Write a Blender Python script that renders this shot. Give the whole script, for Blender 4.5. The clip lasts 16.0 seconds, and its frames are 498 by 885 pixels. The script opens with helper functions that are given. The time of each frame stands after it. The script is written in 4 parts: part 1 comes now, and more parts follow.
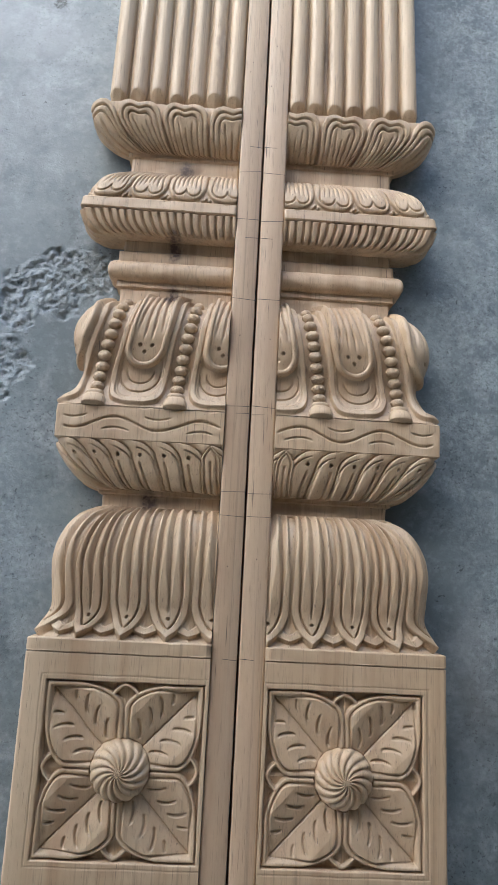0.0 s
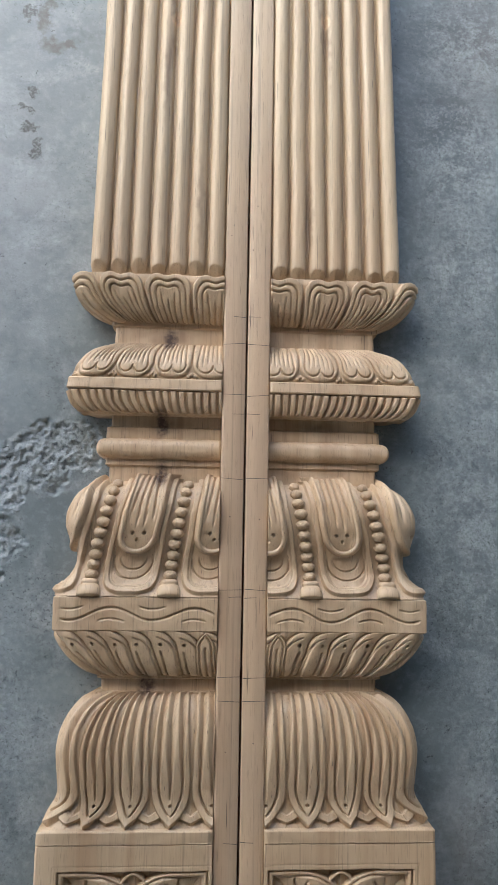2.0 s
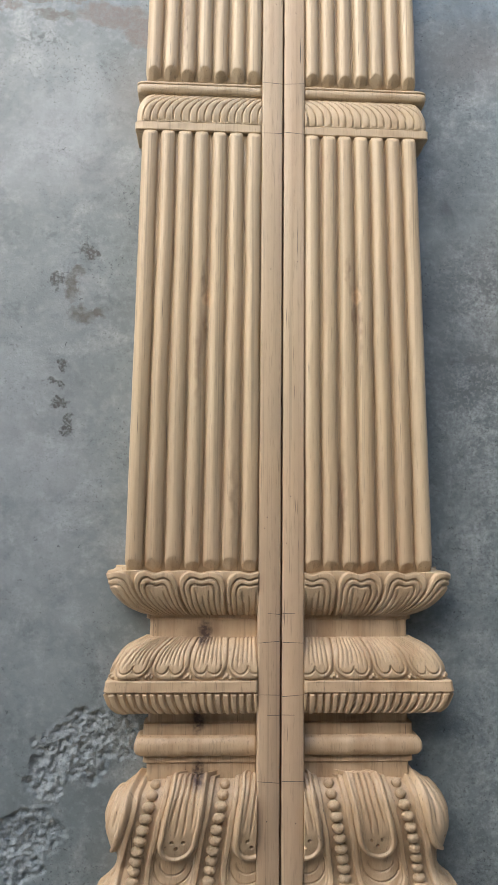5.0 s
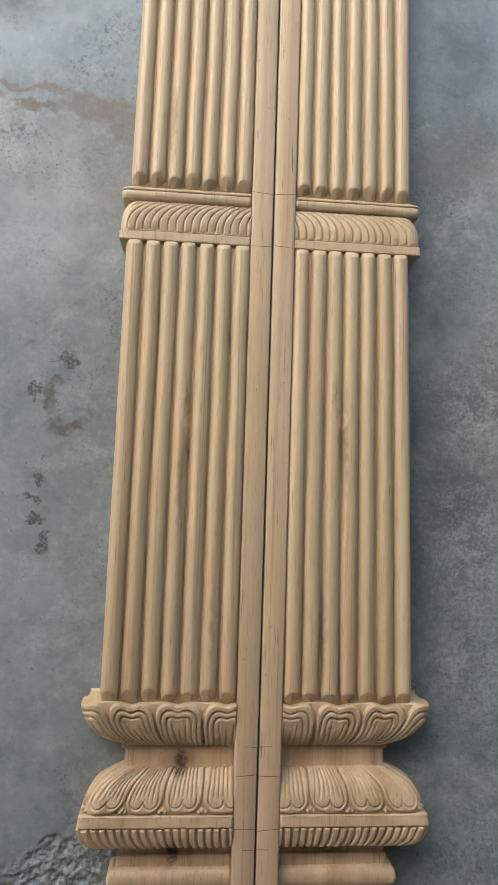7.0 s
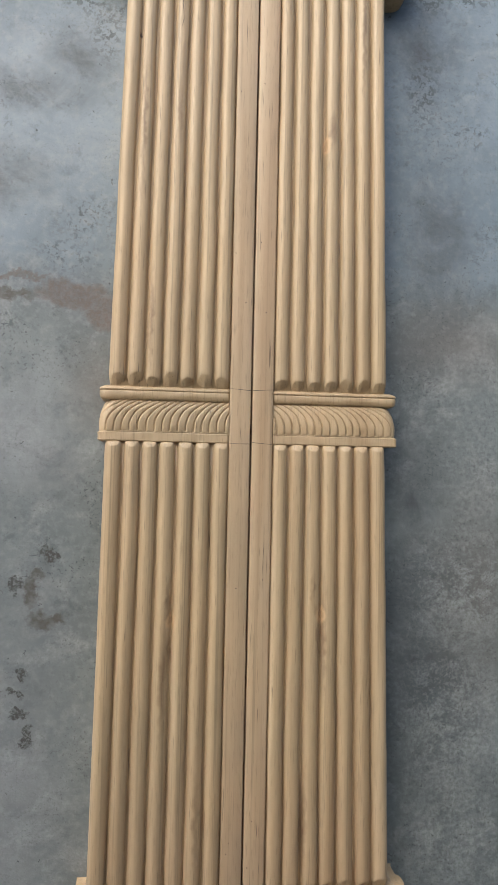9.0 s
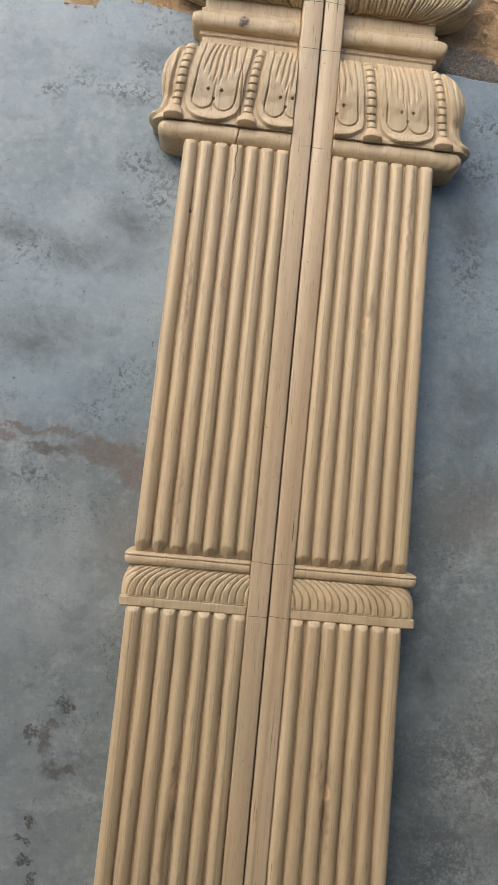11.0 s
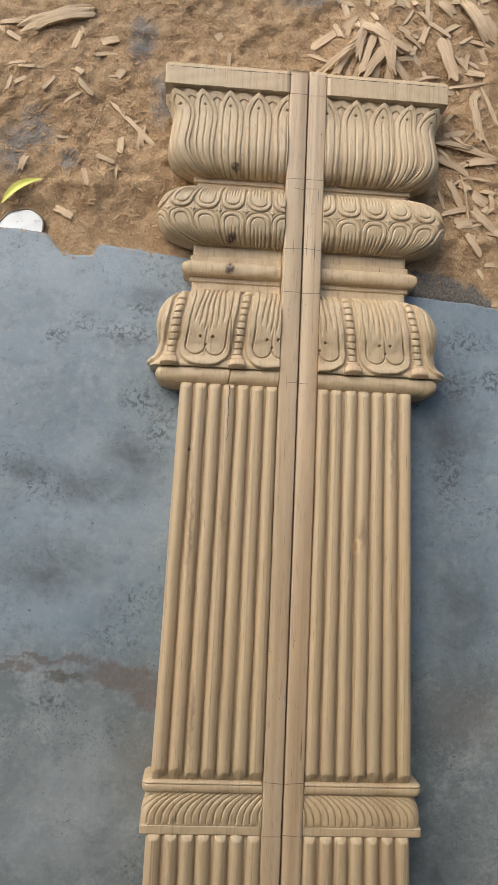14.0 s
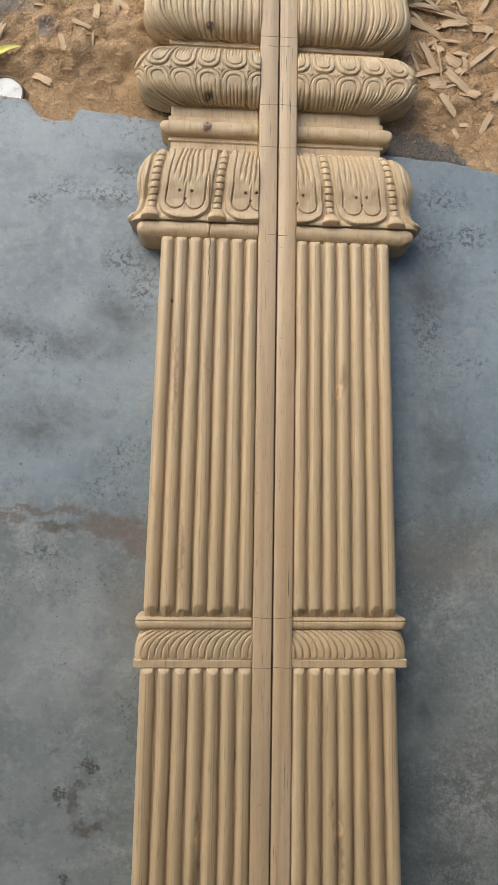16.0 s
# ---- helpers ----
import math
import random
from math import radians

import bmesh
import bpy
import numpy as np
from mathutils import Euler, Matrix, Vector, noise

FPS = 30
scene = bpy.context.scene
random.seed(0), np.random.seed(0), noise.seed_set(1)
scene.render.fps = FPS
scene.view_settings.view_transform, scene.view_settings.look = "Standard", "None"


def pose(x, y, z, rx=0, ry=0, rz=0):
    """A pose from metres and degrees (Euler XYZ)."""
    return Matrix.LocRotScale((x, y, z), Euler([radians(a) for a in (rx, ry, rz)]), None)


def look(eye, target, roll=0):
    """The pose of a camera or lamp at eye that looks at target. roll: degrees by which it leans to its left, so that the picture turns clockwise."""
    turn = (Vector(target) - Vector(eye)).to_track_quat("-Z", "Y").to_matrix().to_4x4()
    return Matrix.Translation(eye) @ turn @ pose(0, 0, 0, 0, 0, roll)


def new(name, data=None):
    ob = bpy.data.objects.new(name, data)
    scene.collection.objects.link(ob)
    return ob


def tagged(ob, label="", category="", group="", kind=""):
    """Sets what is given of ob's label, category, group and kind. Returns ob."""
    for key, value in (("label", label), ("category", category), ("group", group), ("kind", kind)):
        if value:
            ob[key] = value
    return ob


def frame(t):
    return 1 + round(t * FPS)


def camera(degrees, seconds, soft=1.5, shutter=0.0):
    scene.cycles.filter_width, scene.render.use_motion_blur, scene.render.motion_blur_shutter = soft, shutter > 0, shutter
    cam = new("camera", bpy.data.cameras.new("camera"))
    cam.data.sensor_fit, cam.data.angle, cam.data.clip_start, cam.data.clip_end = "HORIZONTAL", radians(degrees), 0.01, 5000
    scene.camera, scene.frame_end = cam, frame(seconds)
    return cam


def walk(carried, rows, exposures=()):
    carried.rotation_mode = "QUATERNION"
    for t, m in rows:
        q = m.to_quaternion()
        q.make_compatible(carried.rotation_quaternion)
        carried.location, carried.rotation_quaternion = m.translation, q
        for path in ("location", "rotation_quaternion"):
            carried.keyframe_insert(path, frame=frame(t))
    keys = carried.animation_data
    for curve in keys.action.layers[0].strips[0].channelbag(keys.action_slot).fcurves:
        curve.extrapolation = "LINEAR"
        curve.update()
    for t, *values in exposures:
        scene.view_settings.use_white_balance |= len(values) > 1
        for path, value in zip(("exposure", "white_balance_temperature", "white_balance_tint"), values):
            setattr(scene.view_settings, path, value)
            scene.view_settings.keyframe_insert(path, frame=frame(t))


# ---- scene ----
cam = camera(39.4, 16.0, soft=1.1)
PATH = [
    (0, (-0.027, 0.011, 0.807), (0.043, 0.407, -1.152), 13.1),
    (0.5, (-0.042, 0.063, 0.821), (0.049, 0.468, -1.135), 15.9),
    (1, (-0.049, 0.151, 0.837), (0.014, 0.506, -1.13), 14.2),
    (1.5, (-0.057, 0.215, 0.849), (0.073, 0.553, -1.118), 24.6),
    (2, (-0.043, 0.266, 0.865), (0.072, 0.534, -1.113), 24.4),
    (2.5, (-0.053, 0.335, 0.887), (0.082, 0.572, -1.094), 29.5),
    (3, (-0.057, 0.396, 0.883), (0.052, 0.633, -1.1), 25.1),
    (3.5, (-0.058, 0.461, 0.886), (0.022, 0.713, -1.096), 17.3),
    (4, (-0.079, 0.539, 0.912), (0.027, 0.773, -1.071), 24.6),
    (4.2, (-0.07, 0.566, 0.914), (0.017, 0.791, -1.071), 21.4),
    (6.3, (-0.111, 0.761, 0.91), (0.017, 0.949, -1.077), 35.8),
    (6.5, (-0.102, 0.78, 0.915), (0.032, 0.963, -1.072), 37.8),
    (7, (-0.094, 0.836, 0.908), (0.071, 0.978, -1.08), 51.2),
    (7.5, (-0.081, 0.9, 0.912), (0.082, 1.009, -1.078), 58.3),
    (8, (-0.092, 0.98, 0.927), (0.107, 1.086, -1.06), 63.7),
    (8.5, (-0.101, 1.062, 0.925), (0.123, 1.136, -1.061), 72.6),
    (9, (-0.103, 1.119, 0.933), (0.123, 1.186, -1.053), 74.8),
    (11.5, (-0.092, 1.389, 0.958), (-0.026, 1.483, -1.039), 40.9),
    (12, (-0.106, 1.451, 0.963), (-0.059, 1.539, -1.034), 32.9),
    (12.5, (-0.117, 1.497, 0.979), (-0.069, 1.623, -1.017), 24.6),
    (13, (-0.129, 1.532, 0.994), (-0.068, 1.677, -1.0), 25.8),
    (13.5, (-0.128, 1.562, 1.014), (-0.025, 1.734, -0.976), 33.6),
    (14, (-0.127, 1.583, 1.036), (-0.007, 1.782, -0.951), 33.7),
    (14.5, (-0.112, 1.566, 1.059), (0.016, 1.761, -0.927), 33.6),
    (15, (-0.105, 1.529, 1.064), (0.053, 1.711, -0.921), 41.4),
    (15.5, (-0.107, 1.449, 1.052), (0.013, 1.621, -0.937), 35.4),
    (16, (-0.1, 1.381, 1.042), (0.026, 1.547, -0.947), 38.2),
]
LIGHT = [(0.0, 1.50, 5600, 6), (2.0, 1.40, 5800, 6), (4.0, 1.28, 6080, 6.5), (6.5, 1.02, 6370, 7), (8.5, 0.85, 6450, 7), (11.5, 0.69, 6550, 6.5), (14.0, 0.60, 6550, 6), (16.0, 0.65, 6660, 6)]   # seconds, stops, kelvin, tint
walk(cam, [(t, look(eye, target, roll)) for t, eye, target, roll in PATH], LIGHT)

# ---- world and sun ----
SUN_EL, SUN_AZ = 43.0, -42.0      # degrees; azimuth from +y towards +x
world = bpy.data.worlds.new("sky")
scene.world = world
world.use_nodes = True
wn = world.node_tree
sky = wn.nodes.new("ShaderNodeTexSky")
sky.sky_type, sky.sun_disc = "NISHITA", False
sky.sun_elevation, sky.sun_rotation = radians(SUN_EL), radians(SUN_AZ)
sky.dust_density = 3.0
wn.nodes["Background"].inputs["Strength"].default_value = 0.15
wn.links.new(sky.outputs["Color"], wn.nodes["Background"].inputs["Color"])
sun = new("sun", bpy.data.lights.new("sun", "SUN"))
sun.data.energy, sun.data.angle, sun.data.color = 0.95, radians(58), (1.0, 0.93, 0.82)
_e, _a = radians(SUN_EL), radians(SUN_AZ)
sun.matrix_basis = look((2 * math.sin(_a) * math.cos(_e), 2 * math.cos(_a) * math.cos(_e), 2 * math.sin(_e)), (0, 0, 0))


# ---- materials ----
class Nodes:
    """A short hand for building one node material."""

    def __init__(self, name):
        self.mat = bpy.data.materials.new(name)
        self.mat.use_nodes = True
        self.tree = self.mat.node_tree
        self.bsdf = self.tree.nodes["Principled BSDF"]

    def add(self, kind, **inputs):
        n = self.tree.nodes.new("ShaderNode" + kind)
        for k, v in inputs.items():
            self.put(n, k.replace("_", " "), v)
        return n

    def put(self, n, key, v):
        sock = n.inputs[int(key[1:])] if key[0] == "i" and key[1:].isdigit() else n.inputs[key]
        if hasattr(v, "is_output"):
            self.tree.links.new(v, sock)
        else:
            sock.default_value = v

    def coords(self, scale=(1, 1, 1), offset=(0, 0, 0)):
        tc = self.add("TexCoord")
        m = self.add("Mapping", Vector=tc.outputs["Object"], Scale=scale, Location=offset)
        return m.outputs["Vector"]

    def noise(self, vec, scale, detail=4.0, rough=0.55, warp=0.0):
        return self.add("TexNoise", Vector=vec, Scale=scale, Detail=detail, Roughness=rough, Distortion=warp).outputs["Fac"]

    def ramp(self, fac, stops):
        n = self.add("ValToRGB", Fac=fac)
        cr = n.color_ramp
        while len(cr.elements) < len(stops):
            cr.elements.new(0.5)
        for e, (p, c) in zip(cr.elements, stops):
            e.position = p
            e.color = (*c, 1) if isinstance(c, tuple) else (c, c, c, 1)
        return n.outputs["Color"]

    def mix(self, fac, a, b, blend="MIX"):
        n = self.tree.nodes.new("ShaderNodeMix")
        n.data_type, n.blend_type = "RGBA", blend
        self.put(n, "i0", fac), self.put(n, "i6", a), self.put(n, "i7", b)
        return n.outputs[2]

    def math(self, op, a, b=0.0, clamp=False):
        n = self.tree.nodes.new("ShaderNodeMath")
        n.operation, n.use_clamp = op, clamp
        self.put(n, "i0", a), self.put(n, "i1", b)
        return n.outputs[0]

    def bump(self, height, strength=0.3, distance=0.002, under=None):
        n = self.add("Bump", Height=height, Strength=strength, Distance=distance)
        if under is not None:
            self.put(n, "Normal", under)
        return n.outputs["Normal"]

    def spot(self, vec, x, y, rx, ry, soft=0.5):
        """1 within an ellipse round (x, y) of a flat coordinate, fading to 0 at its edge."""
        m = self.add("Mapping", Vector=vec, Location=(-x / rx, -y / ry, 0), Scale=(1 / rx, 1 / ry, 0))
        ln = self.tree.nodes.new("ShaderNodeVectorMath")
        ln.operation = "LENGTH"
        self.put(ln, "i0", m.outputs["Vector"])
        r = self.add("MapRange", Value=ln.outputs["Value"])
        self.put(r, "From Min", 1.0), self.put(r, "From Max", 1.0 - soft)
        return r.outputs["Result"]

    def done(self, color, rough, normal=None, **more):
        self.put(self.bsdf, "Base Color", color), self.put(self.bsdf, "Roughness", rough)
        if normal is not None:
            self.put(self.bsdf, "Normal", normal)
        for k, v in more.items():
            self.put(self.bsdf, k.replace("_", " "), v)
        return self.mat


def rgba(c):
    return (*c, 1.0)


def wood_material(name, light, dark, knots=(), checks=0.35, browned=(), eyes=()):
    m = Nodes(name)
    flat = m.coords()
    fine = m.noise(m.coords((160, 5, 160)), 1.0, 5, 0.6, 0.4)
    broad = m.noise(m.coords((14, 0.9, 14)), 1.0, 3, 0.5, 1.2)
    blot = m.noise(flat, 7.0, 3, 0.5)
    pores = m.ramp(m.noise(m.coords((900, 40, 900)), 1.0, 2, 0.5), [(0.60, 0.0), (0.74, 1.0)])
    tone = m.noise(m.coords((5, 2.2, 5)), 1.0, 3, 0.55)
    c = m.mix(broad, rgba(light), rgba(dark))
    c = m.mix(m.ramp(tone, [(0.40, 0.0), (0.68, 0.55)]), c, rgba((light[0] * 0.94, light[1] * 0.87, light[2] * 0.88)))
    c = m.mix(m.math("MULTIPLY", fine, 0.6), c, rgba(tuple(v * 0.66 for v in dark)))
    c = m.mix(m.ramp(blot, [(0.35, 0.0), (0.75, 0.30)]), c, rgba((light[0] * 1.08, light[1] * 0.98, light[2] * 0.86)))
    streak = m.ramp(m.noise(m.coords((260, 1.6, 260)), 1.0, 3, 0.6), [(0.56, 0.0), (0.70, 1.0)])
    c = m.mix(m.math("MULTIPLY", streak, 0.68), c, rgba(tuple(v * 0.6 for v in dark)))
    heart = m.ramp(m.noise(m.coords((34, 0.8, 34)), 1.0, 3, 0.55, 0.6), [(0.52, 0.0), (0.72, 0.75)])
    c = m.mix(heart, c, rgba((dark[0] * 0.80, dark[1] * 0.72, dark[2] * 0.66)))
    pale = m.ramp(m.noise(m.coords((26, 1.3, 30)), 1.0, 3, 0.55), [(0.56, 0.0), (0.74, 0.6)])
    c = m.mix(pale, c, rgba((light[0] * 1.16, light[1] * 1.18, light[2] * 1.24)))
    c = m.mix(m.math("MULTIPLY", pores, 0.42), c, rgba(tuple(v * 0.45 for v in dark)))
    check = m.ramp(m.noise(m.coords((620, 14, 620)), 1.0, 2, 0.5), [(0.69, 0.0), (0.73, 1.0)])
    c = m.mix(m.math("MULTIPLY", check, checks), c, rgba((0.05, 0.034, 0.024)))
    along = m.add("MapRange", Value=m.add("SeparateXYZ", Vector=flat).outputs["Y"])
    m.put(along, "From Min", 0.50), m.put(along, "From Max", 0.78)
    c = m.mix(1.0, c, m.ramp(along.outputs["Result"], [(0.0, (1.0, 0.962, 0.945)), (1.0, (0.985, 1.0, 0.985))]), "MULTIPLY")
    nv = m.add("TexNoise", Vector=flat, Scale=70.0, Detail=3.0)
    sc = m.add("VectorMath")
    sc.operation = "MULTIPLY_ADD"
    m.put(sc, "i0", nv.outputs["Color"]), m.put(sc, "i1", (0.012, 0.012, 0.012)), m.put(sc, "i2", flat)
    for x, y, rx, ry in browned:
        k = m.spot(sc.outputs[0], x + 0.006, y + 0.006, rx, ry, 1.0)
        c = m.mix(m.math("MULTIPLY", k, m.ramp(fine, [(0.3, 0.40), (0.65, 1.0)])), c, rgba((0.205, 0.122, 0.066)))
    for x, y, rx, ry in knots:
        k = m.spot(sc.outputs[0], x + 0.006, y + 0.006, rx * 1.25, ry * 1.2, 0.55)
        k = m.math("MULTIPLY", k, m.ramp(m.noise(flat, 220.0, 3), [(0.35, 0.45), (0.6, 1.2)]))
        c = m.mix(m.math("MULTIPLY", k, 0.95, True), c, rgba((0.065, 0.034, 0.022)))
    for x, y, rx, ry in eyes:
        k = m.spot(sc.outputs[0], x + 0.006, y + 0.006, rx, ry, 0.45)
        c = m.mix(m.math("MULTIPLY", k, 0.85), c, rgba((light[0] * 1.04, light[1] * 0.95, light[2] * 0.86)))
        ring = m.math("MULTIPLY", m.spot(sc.outputs[0], x + 0.006, y + 0.006, rx * 0.5, ry * 0.5, 0.4), 0.35)
        c = m.mix(ring, c, rgba((0.30, 0.18, 0.10)))
    relief = m.math("ADD", m.math("MULTIPLY", fine, 0.8), m.math("MULTIPLY", pores, -0.5))
    tool = m.noise(m.coords((1, 0.45, 1)), 150.0, 2, 0.5)
    n = m.bump(relief, 0.4, 0.0008)
    n = m.bump(tool, 0.35, 0.0012, n)
    return m.done(c, m.ramp(fine, [(0.3, 0.44), (0.7, 0.58)]), n, Specular_IOR_Level=0.75)


KNOTS = [(-0.108, 0.094, 0.011, 0.014), (-0.098, 0.339, 0.008, 0.017), (-0.100, 0.400, 0.009, 0.018), (-0.093, 0.503, 0.009, 0.015),
         (-0.105, 2.092, 0.006, 0.005),
         (-0.106, 1.984, 0.008, 0.006), (-0.105, 1.940, 0.006, 0.009), (-0.153, 1.670, 0.0022, 0.003)]
# brown stain streaks along the shafts; the last row browns the recessed necks
BROWNED = [(-0.105, 0.85, 0.006, 0.10), (-0.098, 0.928, 0.007, 0.010), (-0.101, 0.950, 0.004, 0.035), (-0.099, 0.885, 0.004, 0.030), (0.090, 0.935, 0.007, 0.010), (0.084, 0.960, 0.004, 0.030), (0.091, 0.900, 0.003, 0.030), (0.098, 0.90, 0.005, 0.09), (0.1, 1.56, 0.006, 0.03),
          (-0.1, 1.57, 0.005, 0.05), (-0.145, 1.55, 0.004, 0.12), (0.075, 0.66, 0.006, 0.08), (-0.06, 0.67, 0.005, 0.07), (-0.13, 1.30, 0.004, 0.08), (0.14, 1.70, 0.004, 0.10),
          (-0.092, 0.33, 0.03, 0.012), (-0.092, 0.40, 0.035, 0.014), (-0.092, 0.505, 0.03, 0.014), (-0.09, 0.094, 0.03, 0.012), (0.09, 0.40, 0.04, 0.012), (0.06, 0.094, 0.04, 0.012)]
EYES = [(-0.0955, 0.922, 0.0085, 0.0135), (0.0935, 0.930, 0.0080, 0.0130), (0.0930, 1.541, 0.0070, 0.0140)]   # sound pale knots
WOOD = wood_material("carved_wood", (0.598, 0.458, 0.294), (0.470, 0.346, 0.214), KNOTS, 0.6, BROWNED, EYES)
STRIP = wood_material("planed_wood", (0.595, 0.450, 0.300), (0.478, 0.352, 0.228), (), 0.85)


ROUGH = [(-0.212, 0.374, 0.052, 0.034), (-0.258, 0.352, 0.052, 0.040), (-0.285, 0.322, 0.026, 0.030), (-0.300, 0.262, 0.034, 0.030), (-0.325, 0.236, 0.046, 0.034), (-0.39, 0.225, 0.05, 0.03)]
WORN = [(0.34, 1.125, 0.09, 0.15), (0.28, 0.36, 0.07, 0.10), (0.33, 0.05, 0.10, 0.14), (0.30, 0.70, 0.09, 0.16), (-0.30, 0.05, 0.10, 0.12)]
DARK = [(-0.255, 0.999, 0.010, 0.011), (-0.296, 0.959, 0.010, 0.011), (-0.298, 0.944, 0.004, 0.005),
        (-0.287, 0.842, 0.010, 0.008), (-0.295, 0.819, 0.014, 0.007), (-0.289, 0.793, 0.010, 0.007), (-0.277, 0.764, 0.009, 0.017)]
# smears on the left; positive-x rows darken the floor along the pilaster
DARKENED = [(-0.235, 1.660, 0.07, 0.06), (-0.285, 1.615, 0.11, 0.045), (-0.36, 1.63, 0.08, 0.025), (-0.25, 1.11, 0.05, 0.05), (-0.26, 1.83, 0.05, 0.015), (-0.23, 1.90, 0.05, 0.02), (0.24, 1.72, 0.07, 0.12), (0.25, 0.85, 0.09, 0.25), (0.26, 1.45, 0.08, 0.14), (0.240, 1.08, 0.05, 0.14), (-0.34, 1.49, 0.09, 0.06)]
BROWN = [(-0.235, 1.342, 0.055, 0.022), (-0.19, 1.315, 0.035, 0.022), (-0.33, 1.362, 0.08, 0.006), (-0.40, 1.350, 0.05, 0.008)]
FADED = [(-0.277, 0.950, 0.011, 0.026), (-0.270, 0.970, 0.010, 0.010), (-0.262, 0.913, 0.026, 0.014), (-0.242, 0.915, 0.014, 0.008), (-0.315, 1.338, 0.040, 0.008)]
FLAKED = [(-0.25, 1.842, 0.065, 0.022), (-0.315, 1.855, 0.035, 0.014), (-0.235, 1.885, 0.03, 0.015), (-0.36, 1.835, 0.03, 0.012), (-0.23, 1.745, 0.04, 0.03), (-0.20, 1.70, 0.03, 0.05), (-0.33, 1.30, 0.04, 0.02),
          (0.265, 1.855, 0.06, 0.022), (0.25, 1.79, 0.05, 0.035), (0.31, 1.80, 0.05, 0.03), (0.24, 1.66, 0.03, 0.09)]
PALE = [(-0.33, 0.68, 0.18, 0.42), (-0.30, 1.16, 0.14, 0.16)]
CRUST = [(0.31, 0.95, 0.10, 0.12), (0.29, 0.78, 0.09, 0.14), (0.31, 0.60, 0.10, 0.12), (0.30, 0.28, 0.11, 0.30), (0.33, -0.02, 0.08, 0.16), (-0.31, 0.0, 0.10, 0.24)]
HAZE = [(0.34, 0.95, 0.10, 0.20), (0.30, 1.295, 0.16, 0.075), (0.27, -0.10, 0.06, 0.12), (-0.20, 1.22, 0.06, 0.08)]


def concrete_material():
    m = Nodes("grey_concrete")
    v = m.coords()
    big = m.noise(v, 2.6, 5, 0.62, 0.7)
    mid = m.noise(v, 13.0, 6, 0.68, 0.5)
    grain = m.noise(v, 90.0, 4, 0.65)
    fine = m.noise(v, 420.0, 3, 0.6)
    warp = m.add("TexNoise", Vector=v, Scale=42.0, Detail=5.0, Roughness=0.65)
    ww = m.add("VectorMath")
    ww.operation = "MULTIPLY_ADD"
    m.put(ww, "i0", warp.outputs["Color"]), m.put(ww, "i1", (0.050, 0.050, 0.050)), m.put(ww, "i2", v)
    wv = ww.outputs[0]

    def spots(rows, soft):
        total = None
        for x, y, rx, ry in rows:
            k = m.spot(wv, x + 0.025, y + 0.025, rx, ry, soft)
            total = k if total is None else m.math("MAXIMUM", total, k)
        return total
    c = m.mix(m.ramp(big, [(0.30, 0.0), (0.70, 1.0)]), rgba((0.126, 0.147, 0.156)), rgba((0.246, 0.280, 0.293)))
    sep = m.add("SeparateXYZ", Vector=wv)
    bay = m.add("MapRange", Value=sep.outputs["Y"])
    m.put(bay, "From Min", 1.36), m.put(bay, "From Max", 1.42)
    upper = m.mix(m.ramp(big, [(0.30, 0.0), (0.70, 1.0)]), rgba((0.150, 0.195, 0.240)), rgba((0.285, 0.345, 0.400)))
    c = m.mix(bay.outputs["Result"], c, upper)
    calm = m.math("SUBTRACT", 1.0, m.math("MULTIPLY", bay.outputs["Result"], 0.55))
    c = m.mix(m.math("MULTIPLY", m.ramp(mid, [(0.38, 0.0), (0.68, 0.60)]), calm), c, rgba((0.122, 0.143, 0.154)))
    flake = m.math("MULTIPLY", m.ramp(m.noise(v, 130.0, 4, 0.7), [(0.52, 0.0), (0.58, 1.0)]), m.ramp(m.noise(v, 7.0, 4, 0.6), [(0.55, 0.0), (0.66, 0.9)]))
    c = m.mix(m.math("MULTIPLY", flake, bay.outputs["Result"]), c, rgba((0.085, 0.100, 0.112)))
    c = m.mix(m.ramp(grain, [(0.50, 0.0), (0.72, 0.40)]), c, rgba((0.33, 0.36, 0.37)))
    c = m.mix(m.ramp(m.noise(v, 36.0, 6, 0.7), [(0.56, 0.0), (0.66, 0.38)]), c, rgba((0.105, 0.120, 0.128)))
    c = m.mix(m.ramp(m.noise(v, 5.5, 6, 0.7, 0.2), [(0.58, 0.0), (0.72, 0.5)]), c, rgba((0.36, 0.395, 0.42)))
    c = m.mix(m.math("MULTIPLY", m.ramp(m.noise(v, 19.0, 7, 0.75, 0.2), [(0.57, 0.0), (0.64, 0.62)]), calm), c, rgba((0.095, 0.112, 0.125)))
    cloud = m.ramp(m.noise(v, 10.0, 6, 0.72, 0.2), [(0.50, 0.0), (0.63, 0.80)])
    c = m.mix(m.math("MULTIPLY", m.math("MULTIPLY", cloud, calm), m.ramp(m.noise(v, 150.0, 3, 0.7), [(0.38, 0.35), (0.6, 1.0)])), c, rgba((0.34, 0.365, 0.38)))
    peck = m.math("MULTIPLY", m.ramp(m.noise(v, 210.0, 3, 0.75), [(0.575, 0.0), (0.62, 1.0)]), m.ramp(m.noise(v, 9.0, 5, 0.65), [(0.46, 0.0), (0.60, 0.85)]))
    c = m.mix(m.math("MULTIPLY", peck, calm), c, rgba((0.065, 0.075, 0.082)))
    rough = m.math("MAXIMUM", spots(ROUGH, 0.35), m.math("MULTIPLY", spots(WORN, 1.0), 0.55))
    pit = m.noise(v, 150.0, 5, 0.7, 0.3)
